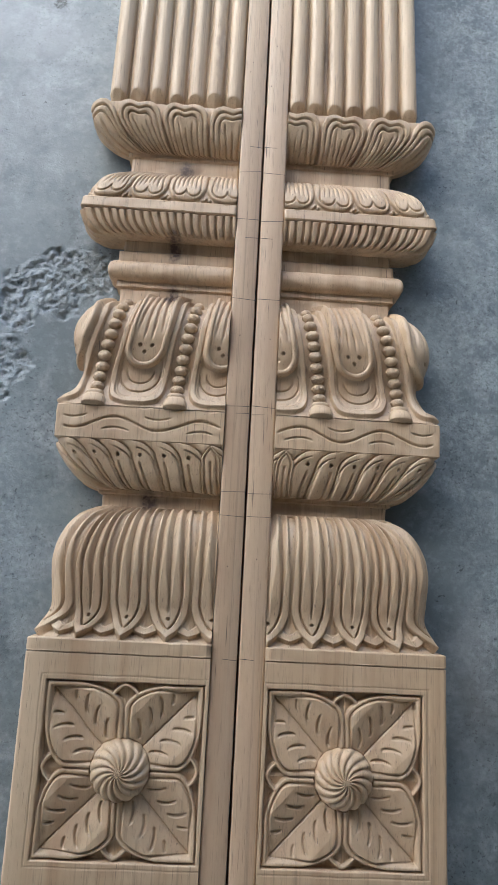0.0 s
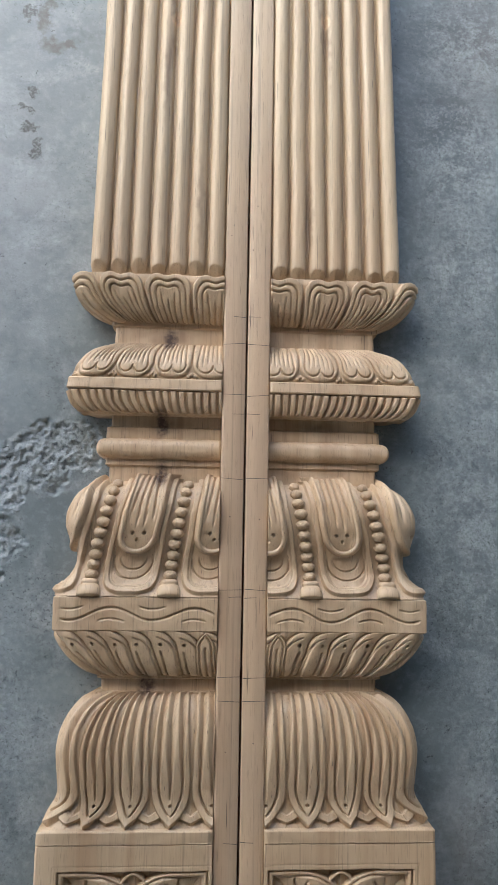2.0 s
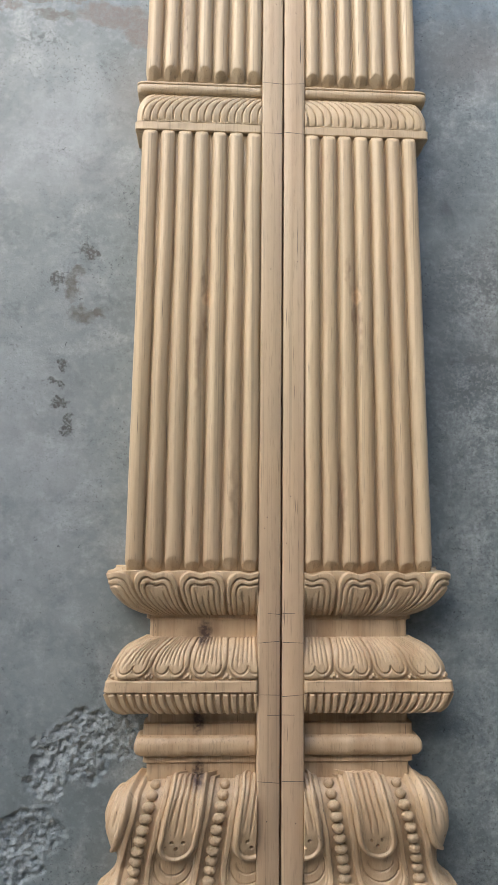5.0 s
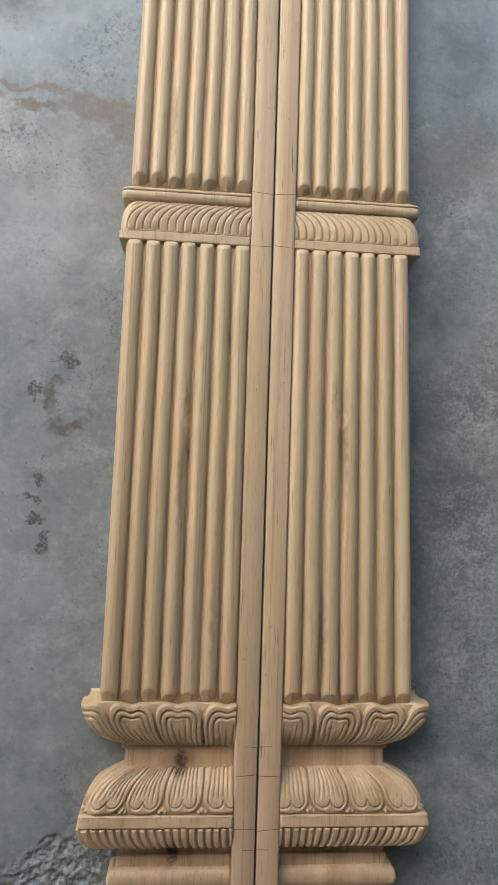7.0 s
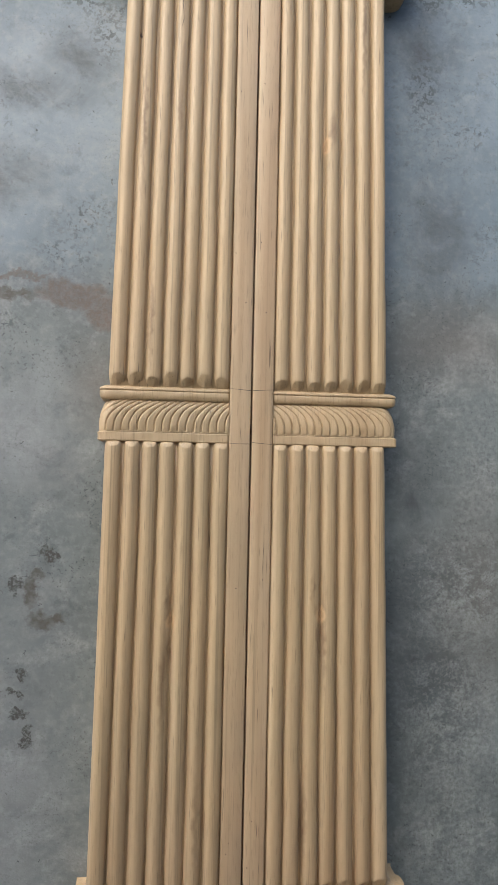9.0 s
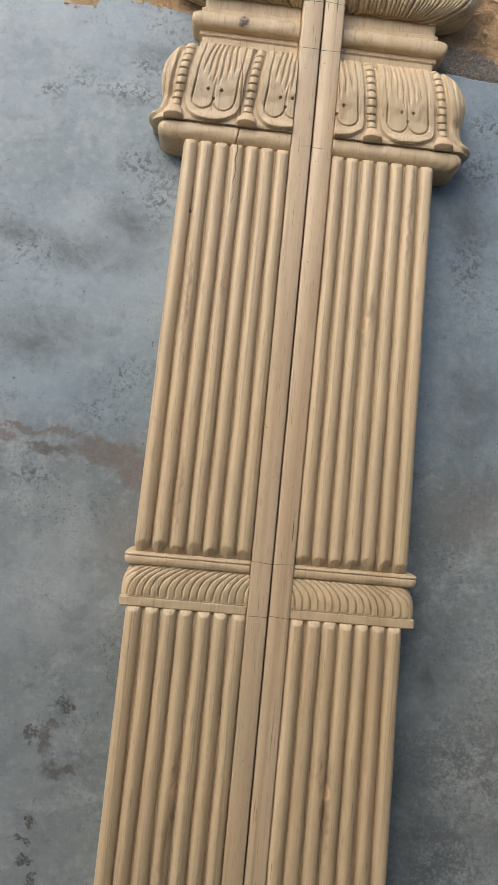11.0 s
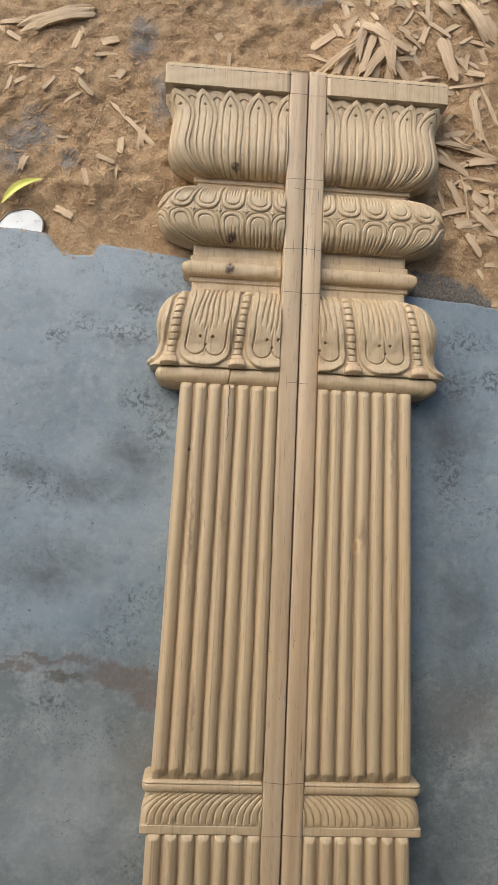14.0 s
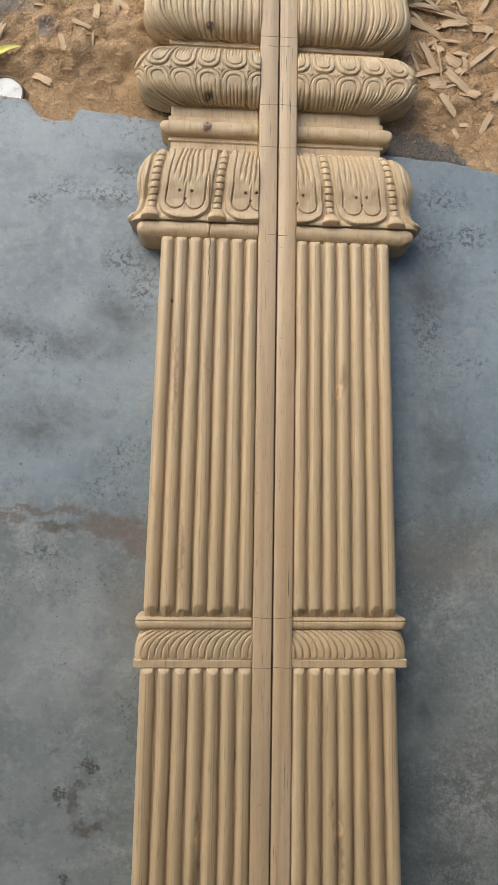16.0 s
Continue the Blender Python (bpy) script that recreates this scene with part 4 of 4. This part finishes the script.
    for k, y in enumerate((-0.068, 0.082, 0.108, 0.196, 0.205, 0.333, 0.411, 0.433, 0.496, 0.529, 1.148, 1.216, 1.772, 1.905, 1.972, 2.064, 2.080, 2.212)):
        a, b = 0.0015, EDGE - (0.001 if k % 3 else 0.012)
        mark(root, side, (a, y + 0.0012 * math.sin(5 * k + side)), (b, y + 0.0012 * math.sin(3 * k)), STRIP_TOP)
    rn = random.Random(11 + side)
    for y in (0.03, 0.30, 0.62, 0.66, 0.97, 1.31, 1.41, 1.60, 1.74, 1.88, 2.03, 2.17):
        x, y = rn.uniform(0.005, 0.024), y + rn.uniform(-0.02, 0.02)
        mark(root, side, (x, y), (x + 0.0011, y + 0.0004), STRIP_TOP, 0.0007, "nail_mark", "small dark nail dent")
    for k in range(3 if side < 0 else 0):
        x = EDGE + 0.0065 + 0.0165 * k + 0.002 * math.sin(4 * k + side)
        mark(root, side, (x, 0.1602), (x - 0.0012, 0.1955), TOP, 0.00016)
    mark(root, side, (EDGE - 0.003, 2.2425), (0.213, 2.2415), TOP - 0.003)
    if side < 0:
        run = [(0.099 + 0.0012 * math.sin(23 * k), 1.762 - 0.010 * k) for k in range(9)]
        for k, (a, b) in enumerate(zip(run, run[1:])):
            mark(root, side, a, b, 0.0533, 0.0007 - 0.00006 * k, "drying_split", "narrow dark drying split")
    return root


pillar(-1)
pillar(1)


# ---- slab and ground ----
def edge_y(x):
    """Where the broken edge of the slab runs: a notch on one side, a slow retreat on the other."""
    y = float(np.interp(x, (-6, -0.43, -0.385, -0.365, -0.345, -0.314, -0.306, -0.25, -0.19, 0.0, 0.17, 0.28, 0.355, 0.5, 6),
                        (2.05, 1.994, 1.990, 1.965, 1.959, 1.960, 1.978, 1.974, 1.967, 1.950, 1.927, 1.920, 1.905, 1.88, 1.7)))
    return y + 0.0012 * noise.noise(Vector((x * 23, 3.1, 0))) + 0.0016 * noise.noise(Vector((x * 60, 1.1, 0))) + 0.0014 * noise.noise(Vector((x * 170, 7.1, 0)))


def hollow(x, y):
    """Spalled hollows of the slab's face: a broken crust over coarse mortar."""
    def fuzz(f, k):
        return noise.noise(Vector((x * f, y * f, k)))
    deep = 0.0
    for cx, cy, rx, ry in ROUGH:
        r = math.hypot((x - cx) / rx, (y - cy) / ry) + 0.50 * fuzz(26, 2) + 0.30 * fuzz(75, 3) + 0.15 * fuzz(180, 4)
        deep = max(deep, min(max((1 - r) * 5, 0), 1))
    grit = fuzz(34, 5) + 0.8 * fuzz(85, 8) + 0.7 * fuzz(190, 6) + 0.4 * fuzz(330, 7)
    return min(deep * (-0.0030 + 0.0034 * grit), 0.0)


def slab():
    xs = np.concatenate([np.linspace(-6, -0.52, 12, endpoint=False), np.linspace(-0.52, -0.37, 36, endpoint=False), np.linspace(-0.37, -0.15, 130, endpoint=False), np.linspace(-0.15, 0.52, 150), np.linspace(0.6, 6, 12)])
    t = np.concatenate([np.linspace(-6, -0.42, 12, endpoint=False), np.linspace(-0.42, 0.18, 120, endpoint=False), np.linspace(0.18, 0.43, 140, endpoint=False), np.linspace(0.43, 2.02, 360)])
    X, T = np.meshgrid(xs, t)
    edge = np.repeat(np.array([edge_y(x) for x in xs])[None], len(t), 0)
    Y = np.where(T > 1.8, 1.8 + (T - 1.8) / 0.22 * (edge - 1.8), T)
    Z = np.zeros_like(X)
    for j, i in np.argwhere((X > -0.45) & (X < -0.155) & (Y > 0.16) & (Y < 0.45)):
        Z[j, i] = hollow(X[j, i], Y[j, i])
    V = np.stack([X, Y, Z], -1)
    last = np.repeat(V[-1:], 2, 0)
    last[0, :, 1] += 0.0015
    last[0, :, 2] = -0.003
    last[1, :, 1] += 0.003
    last[1, :, 2] = -0.04
    V = np.concatenate([V, last], 0)
    nv, nu = V.shape[:2]
    ob = mesh_object("pavement", V, grid_faces(nu, nv), CONCRETE, None, "worn blue-grey cement floor slab with a broken edge")
    tagged(ob, "", "floor", "", "structure")


def mortar_at(x, y):
    """1 on the tongue of rough grey mortar beside the slab's corner, 0 off it."""
    far = float(np.interp(x, (0.10, 0.20, 0.262, 0.295, 0.40), (1.966, 1.966, 1.957, 1.930, 1.915))) + 0.003 * noise.noise(Vector((x * 40, 5, 0)))
    return min(max((far - y) / 0.006, 0), 1) * (x > 0.1) * (y > edge_y(x) - 0.001)


def ground_z(x, y):
    """Height of the littered earth beyond the slab, with a lump of spilt mortar at its corner."""
    k = min(max((y - edge_y(x)) / 0.10, 0), 1)
    heap = 0.018 * math.exp(-((x + 0.28) / 0.12) ** 2 - ((y - 2.10) / 0.07) ** 2) + 0.022 * math.exp(-((x + 0.40) / 0.10) ** 2 - ((y - 2.23) / 0.06) ** 2)
    heap += 0.014 * math.exp(-((x - 0.11) / 0.08) ** 2 - ((y - 2.31) / 0.06) ** 2)
    n = 0.007 * noise.noise(Vector((x * 7, y * 7, 0))) + 0.006 * noise.noise(Vector((x * 24, y * 24, 4))) + 0.0062 * noise.noise(Vector((x * 62, y * 62, 9)))
    dip = -0.013 * math.exp(-((x + 0.418) / 0.05) ** 4 - ((y - 2.0) / 0.045) ** 4)
    lump = mortar_at(x, y) * (0.005 + 0.0022 * noise.noise(Vector((x * 90, y * 90, 3))) + 0.0015 * noise.noise(Vector((x * 190, y * 190, 3))))
    return -0.006 + k * (heap + n) + dip + lump


def ground():
    xs = np.concatenate([-np.geomspace(60, 0.75, 20), np.linspace(-0.7, 0.7, 260), np.geomspace(0.75, 60, 20)])
    ys = np.concatenate([np.linspace(-60, 1.7, 14, endpoint=False), np.linspace(1.7, 2.75, 220), np.geomspace(2.8, 80, 22)])
    X, Y = np.meshgrid(xs, ys)
    Z = np.full_like(X, -0.012)
    for j, i in np.argwhere((np.abs(X) < 1.0) & (Y > 1.80) & (Y < 3.2)):
        Z[j, i] = ground_z(X[j, i], Y[j, i])
    nv, nu = X.shape
    ob = mesh_object("ground", np.stack([X, Y, Z], -1), grid_faces(nu, nv), SOIL, None, "brown earth strewn with sawdust beside spilt grey mortar")
    tagged(ob, "", "ground", "", "structure")


def light_shell():
    """Unseen walls and a roof ending above the slab's edge, added to shape the light."""
    # pale mottled surface, chosen to throw light back onto the undersides
    lime = Nodes("bounce_white")
    v = lime.coords()
    lime.done(lime.mix(lime.ramp(lime.noise(v, 3.0, 6, 0.65), [(0.35, 0.0), (0.7, 1.0)]), rgba((0.78, 0.76, 0.71)), rgba((0.62, 0.60, 0.55))), 0.9, lime.bump(lime.noise(v, 60.0, 5), 0.3, 0.002))

    def box(name, at, size, label, category, material=CONCRETE):
        bm = bmesh.new()
        bmesh.ops.create_cube(bm, size=1, matrix=Matrix.Translation(at) @ Matrix.Diagonal((*size, 1)))
        tagged(part(name, bm, material, None, label), "", category, "", "structure")
    # added out of view: bounce from behind, sky blocked on the right and overhead
    box("bounce_wall_south", (-1.1, -1.71, 1.02), (6.84, 0.22, 2.14), "unseen white wall added to bounce fill light", "wall", lime.mat)
    box("shade_wall_east", (2.21, 0.30, 1.02), (0.22, 3.80, 2.14), "unseen grey side wall added to darken one side", "wall")
    box("ceiling", (-1.1, 0.20, 2.145), (6.84, 4.04, 0.10), "unseen grey roof added to block overhead sky", "ceiling")


slab()
ground()
light_shell()


# ---- litter on the ground ----
def litter_material(name, light, dark):
    m = Nodes(name)
    info = m.add("ObjectInfo").outputs["Random"]
    isl = m.add("NewGeometry").outputs["Random Per Island"]
    v = m.coords((22, 190, 190))
    c = m.mix(m.ramp(m.noise(v, 1.0, 4, 0.65, 0.4), [(0.36, 0.0), (0.62, 1.0)]), rgba(light), rgba(dark))
    c = m.mix(m.math("MULTIPLY", m.math("FRACT", m.math("ADD", info, isl)), 0.30), c, rgba(tuple(q * 0.55 for q in dark)))
    return m.done(c, 0.8, m.bump(m.noise(v, 1.0, 3), 0.4, 0.001))


CHIP = litter_material("raw_wood_chip", (0.68, 0.515, 0.345), (0.50, 0.355, 0.220))


DUST = litter_material("brown_sawdust", (0.60, 0.405, 0.225), (0.40, 0.245, 0.125))


def chip_mesh(seed):
    """A split sliver of wood, 1 m long and wide, to be scaled: frayed ends, uneven sides, a bend and a twist."""
    rnd = random.Random(seed)
    n, k = 7, 6
    bend, twist = rnd.choice((0.03, 0.06, 0.10, 0.30)) * rnd.uniform(0.4, 1.2), rnd.uniform(-0.3, 0.3)
    jag = [[rnd.uniform(-0.10, 0.07) for _ in range(k)] for _ in range(2)]
    slant = [rnd.uniform(-0.16, 0.16) for _ in range(2)]
    sides = [[rnd.uniform(0.36, 0.52) for _ in range(n)] for _ in range(2)]
    verts = []
    for side in (1, -1):
        for i in range(n):
            t = i / (n - 1)
            for j in range(k):
                u = j / (k - 1) - 0.5
                x = t - 0.5 - (jag[0][j] + slant[0] * u) * max(0, 1 - t * 3) + (jag[1][j] + slant[1] * u) * max(0, t * 3 - 2)
                w = u * 2 * sides[int(u > 0)][i]
                z = bend * (0.25 - (t - 0.5) ** 2) * 1.2 + twist * u * (t - 0.5) * 0.25
                th = 0.5 * (0.55 + 0.45 * math.sin(math.pi * min(max(t, 0.08), 0.92))) * (1 - 0.25 * abs(u) + 0.07 * (j % 2))
                verts.append((x, w, z, side * th))
    faces = []
    for i in range(n - 1):
        for j in range(k - 1):
            a = i * k + j
            faces.append((a, a + k, a + k + 1, a + 1))
            b = a + n * k
            faces.append((b, b + 1, b + k + 1, b + k))
    rim = [j for j in range(k)] + [i * k + k - 1 for i in range(1, n)] + [(n - 1) * k + j for j in range(k - 2, -1, -1)] + [i * k for i in range(n - 2, 0, -1)]
    for a, b in zip(rim, rim[1:] + rim[:1]):
        faces.append((a, b, b + n * k, a + n * k))
    return verts, faces


def chip(x, y, length, width, angle, lift=0.0, seed=0, label="split pale wood chip lying on sawdust"):
    verts, faces = chip_mesh(seed)
    th = min(0.0045, 0.0018 + 0.12 * width)
    length *= 1.12
    v = np.array([(a * length, b * width, c * length + d * th) for a, b, c, d in verts])
    v[:, 2] -= v[:, 2].min()
    ob = mesh_object("wood_chip", v, faces, CHIP, None, label, smooth=False)
    dx, dy = math.cos(radians(angle)) * length * 0.4, math.sin(radians(angle)) * length * 0.4
    g = [ground_z(x + k * dx, y + k * dy) for k in (-1, 0, 1)]
    slope = math.degrees(math.atan2(g[2] - g[0], 0.8 * length))
    ob.matrix_basis = pose(x, y, max(g[1], (g[0] + g[2]) / 2) - 0.0012 + lift, 0, -slope, angle)
    tagged(ob, "", "wood chip", "wood chips on the ground")
    return ob


HEAP = [   # x, y, length, width, turn: the splinters heaped beyond the pilasters' heads
    (0.110, 2.352, 0.063, 0.015, -33), (0.044, 2.352, 0.080, 0.015, 35), (0.079, 2.308, 0.079, 0.009, -112), (0.091, 2.306, 0.075, 0.009, -113),
    (0.103, 2.291, 0.058, 0.012, -134), (0.134, 2.301, 0.054, 0.015, -93), (0.150, 2.329, 0.025, 0.012, -23), (0.160, 2.314, 0.024, 0.009, 12),
    (0.174, 2.322, 0.031, 0.009, -54), (0.189, 2.284, 0.057, 0.005, -159), (0.232, 2.325, 0.062, 0.023, -69), (0.278, 2.392, 0.072, 0.020, -57),
    (0.228, 2.411, 0.027, 0.017, -36), (0.257, 2.282, 0.070, 0.005, 10), (0.302, 2.254, 0.061, 0.007, -67), (0.280, 2.224, 0.059, 0.015, -78),
    (0.024, 2.306, 0.040, 0.006, -25), (0.240, 2.178, 0.058, 0.007, -9), (0.252, 2.186, 0.033, 0.007, -39),
    (0.066, 2.312, 0.085, 0.012, -118), (0.098, 2.318, 0.080, 0.013, -108), (0.112, 2.305, 0.066, 0.016, -125), (0.085, 2.335, 0.060, 0.014, -100), (0.126, 2.318, 0.070, 0.012, -70), (0.050, 2.300, 0.060, 0.010, -140)]
FAR_SIDE = [
    (-0.392, 2.338, 0.105, 0.024, 23), (-0.458, 2.327, 0.041, 0.009, 4), (-0.462, 2.307, 0.040, 0.009, -34), (-0.358, 2.310, 0.038, 0.011, -107),
    (-0.310, 2.311, 0.026, 0.014, 21), (-0.322, 2.285, 0.046, 0.007, 16), (-0.340, 2.221, 0.027, 0.009, -45), (-0.351, 2.248, 0.014, 0.009, -34),
    (-0.360, 2.205, 0.027, 0.005, 34), (-0.263, 2.168, 0.085, 0.008, -45), (-0.264, 2.173, 0.022, 0.005, 32), (-0.322, 2.175, 0.063, 0.002, -110),
    (-0.444, 2.253, 0.025, 0.005, 0), (-0.426, 2.248, 0.028, 0.006, 6), (-0.439, 2.226, 0.017, 0.007, 28), (-0.456, 2.221, 0.021, 0.006, 76), (-0.297, 2.250, 0.020, 0.004, 11)]
NEAR_SIDE = [
    (0.265, 2.172, 0.102, 0.008, -9), (0.276, 2.157, 0.043, 0.010, 24), (0.247, 2.096, 0.051, 0.012, -61), (0.261, 2.095, 0.072, 0.003, -81),
    (0.295, 2.058, 0.051, 0.016, -40), (0.260, 2.051, 0.026, 0.020, 13), (0.277, 2.017, 0.036, 0.012, -52), (0.288, 2.093, 0.026, 0.018, -25),
    (0.229, 2.161, 0.033, 0.006, -46), (0.224, 2.088, 0.031, 0.005, -69), (0.236, 2.064, 0.016, 0.006, -30), (0.291, 1.972, 0.017, 0.006, -66),
    (0.307, 2.091, 0.029, 0.008, -82), (0.255, 2.184, 0.043, 0.005, -40), (0.296, 2.194, 0.034, 0.005, -60), (0.305, 2.395, 0.017, 0.013, -13), (0.050, 2.290, 0.039, 0.008, -87), (0.028, 2.288, 0.036, 0.007, 21)]
for k, row in enumerate(HEAP):
    chip(*row, lift=0.006 if k in (0, 5, 6) or k > 18 else 0.0, seed=k, label="long split wood splinter lying in a heap of shavings" if k < 9 else "pale split wood chip lying on littered earth")
for k, row in enumerate(FAR_SIDE):
    chip(*row, seed=40 + k, label="broad curled wood shaving lying on sawdust" if k == 0 else "small pale wood chip half sunk in sawdust")
for k, row in enumerate(NEAR_SIDE):
    chip(*row, seed=80 + k, label="thin pale wood splinter on brown earth")
rnd = random.Random(5)
count = 0
while count < 250:
    x, y = rnd.uniform(-0.52, 0.52), rnd.uniform(1.95, 2.62)
    if y < edge_y(x) + 0.01 or mortar_at(x, y) > 0.2 or (abs(x) < 0.235 and y < 2.262) or rnd.random() > (0.95 if x > 0.05 else 0.07):
        continue
    chip(x, y, rnd.uniform(0.012, 0.036) * (1.6 if rnd.random() < 0.25 and x > 0 else 1.0), rnd.uniform(0.003, 0.014), rnd.uniform(0, 180), seed=200 + count, label="small pale wood chip on brown earth")
    count += 1


def sawdust():
    """Countless small shavings over the earth."""
    rs = np.random.RandomState(3)
    V, F, n = [], [], 0
    while n < 46000:
        x, y = rs.uniform(-0.62, 0.62), rs.uniform(1.93, 2.75)
        if y < edge_y(x) - 0.004 - 0.012 * max(0, rs.normal() - 1) or (abs(x) < 0.21 and y < 2.245):
            continue
        if mortar_at(x, y) > 0.3 and rs.rand() < 0.9:
            continue
        if noise.noise(Vector((x * 22, y * 22, 1))) + 0.6 * noise.noise(Vector((x * 60, y * 60, 6))) < -0.02 and rs.rand() < 0.72:
            continue
        heaped = math.exp(-((x + 0.34) / 0.13) ** 2 - ((y - 2.23) / 0.09) ** 2) + 0.6 * math.exp(-((x + 0.20) / 0.06) ** 2 - ((y - 2.36) / 0.06) ** 2) + 0.5 * math.exp(-((x - 0.30) / 0.14) ** 2 - ((y - 2.16) / 0.14) ** 2)
        big = 3.0 if rs.rand() < 0.04 + 0.13 * heaped else 1.0
        ln, w, th, a = (rs.gamma(2, 0.0008) + 0.0010) * big, rs.uniform(0.0006, 0.0020) * min(big, 1.7), rs.uniform(0.0003, 0.0009), rs.uniform(0, math.pi)
        c, sn, tilt = math.cos(a), math.sin(a), rs.normal() * 0.25
        z = max(ground_z(x, y), 0.0 if y < edge_y(x) else -1) + th * 0.4 + abs(tilt) * ln * 0.35
        b = n * 8
        for dz in (-1, 1):
            for u, q in ((-1, -1), (1, -0.6), (1, 0.7), (-1, 1)):
                V.append((x + c * u * ln / 2 - sn * q * w / 2, y + sn * u * ln / 2 + c * q * w / 2, z + u * tilt * ln / 2 + dz * th / 2))
        F += [(b, b + 3, b + 2, b + 1), (b + 4, b + 5, b + 6, b + 7), (b, b + 1, b + 5, b + 4), (b + 1, b + 2, b + 6, b + 5), (b + 2, b + 3, b + 7, b + 6), (b + 3, b, b + 4, b + 7)]
        n += 1
    ob = mesh_object("wood_shavings", V, F, DUST, None, "fine pale sawdust and shavings spread over earth", smooth=False)
    tagged(ob, "", "sawdust", "", "stuff")


sawdust()


def fallen_leaf():
    m = Nodes("yellow_leaf")
    m.done(m.mix(m.noise(m.coords(), 60.0, 3), rgba((0.74, 0.70, 0.14)), rgba((0.58, 0.60, 0.12))), 0.5, m.bump(m.noise(m.coords((40, 300, 40)), 1.0), 0.3, 0.001))
    n, k, V = 16, 5, []
    for dz in (0.0004, -0.0004):
        for i in range(n):
            t = i / (n - 1)
            half = 0.0062 * math.sin(math.pi * t ** 0.85) ** 0.8 + 0.0003
            for j in range(k):
                u = j / (k - 1) * 2 - 1
                V.append(((t - 0.5) * 0.078, u * half - 0.009 * (2 * t - 1) ** 2, 0.004 + abs(u) * half * 0.25 - 0.003 * (2 * t - 1) ** 2 + dz))
    F = []
    for i in range(n - 1):
        for j in range(k - 1):
            a = i * k + j
            F += [(a, a + k, a + k + 1, a + 1), (a + n * k, a + n * k + 1, a + n * k + k + 1, a + n * k + k)]
    V = np.array(V)
    V[:, 2] -= V[:, 2].min()
    ob = mesh_object("fallen_leaf", V, F, m.mat, None, "yellow-green narrow leaf fallen on the sawdust")
    ob.matrix_basis = pose(-0.430, 2.060, ground_z(-0.430, 2.060) + 0.004, 0, 0, 36) @ Matrix.Diagonal((0.92, 0.92, 1, 1))
    tagged(ob, "", "leaf")


def crushed_cup():
    paper = Nodes("white_paper")
    v = paper.coords()
    paper.done(paper.mix(paper.ramp(paper.noise(v, 75.0, 5, 0.7), [(0.61, 0.0), (0.70, 0.7)]), rgba((0.86, 0.86, 0.85)), rgba((0.40, 0.39, 0.38))), 0.8, paper.bump(paper.noise(v, 80.0, 4), 0.3, 0.0015))
    brim = Nodes("stained_rim").done((0.20, 0.15, 0.10, 1), 0.7)
    root = new("paper_cup")
    tagged(root, "crushed white paper cup base torn at its rim", "paper cup")
    n, rings, V, F = 40, 6, [], []
    for dz in (0.0005, -0.0005):
        for r in range(rings):
            for i in range(n):
                a = 2 * math.pi * i / n
                rad = 0.033 * r / (rings - 1) * (1 + 0.03 * math.sin(3 * a) + 0.02 * math.sin(7 * a + 1))
                V.append((rad * math.cos(a), rad * math.sin(a) * 0.86, 0.007 + 0.0012 * math.sin(2 * a + 1) * r / rings + 0.0006 * math.sin(5 * a) * r / rings + dz))
    for r in range(rings - 1):
        for i in range(n):
            a, b = r * n + i, r * n + (i + 1) % n
            F += [(a, a + n, b + n, b), (a + rings * n, b + rings * n, b + n + rings * n, a + n + rings * n)]
    mesh_object("base", V, F, paper.mat, root)
    V, F = [], []
    for i in range(n):
        a = 2 * math.pi * i / n
        for dr, dz in ((0, 0), (0.0022, 0.0006), (0.0026, -0.012), (0.0012, -0.012)):
            rad = 0.033 * (1 + 0.03 * math.sin(3 * a) + 0.02 * math.sin(7 * a + 1)) + dr
            V.append((rad * math.cos(a), rad * math.sin(a) * 0.86, 0.0085 + 0.0012 * math.sin(2 * a + 1) + 0.0010 * math.sin(5 * a) + dz * 0.65))
        for j in range(4):
            b = ((i + 1) % n) * 4
            F.append((i * 4 + j, b + j, b + (j + 1) % 4, i * 4 + (j + 1) % 4))
    mesh_object("rim", V, F, brim, root, "torn brown-stained paper rim")
    root.matrix_basis = pose(-0.426, 2.000, -0.017, 3, 0, 20)


fallen_leaf()
crushed_cup()
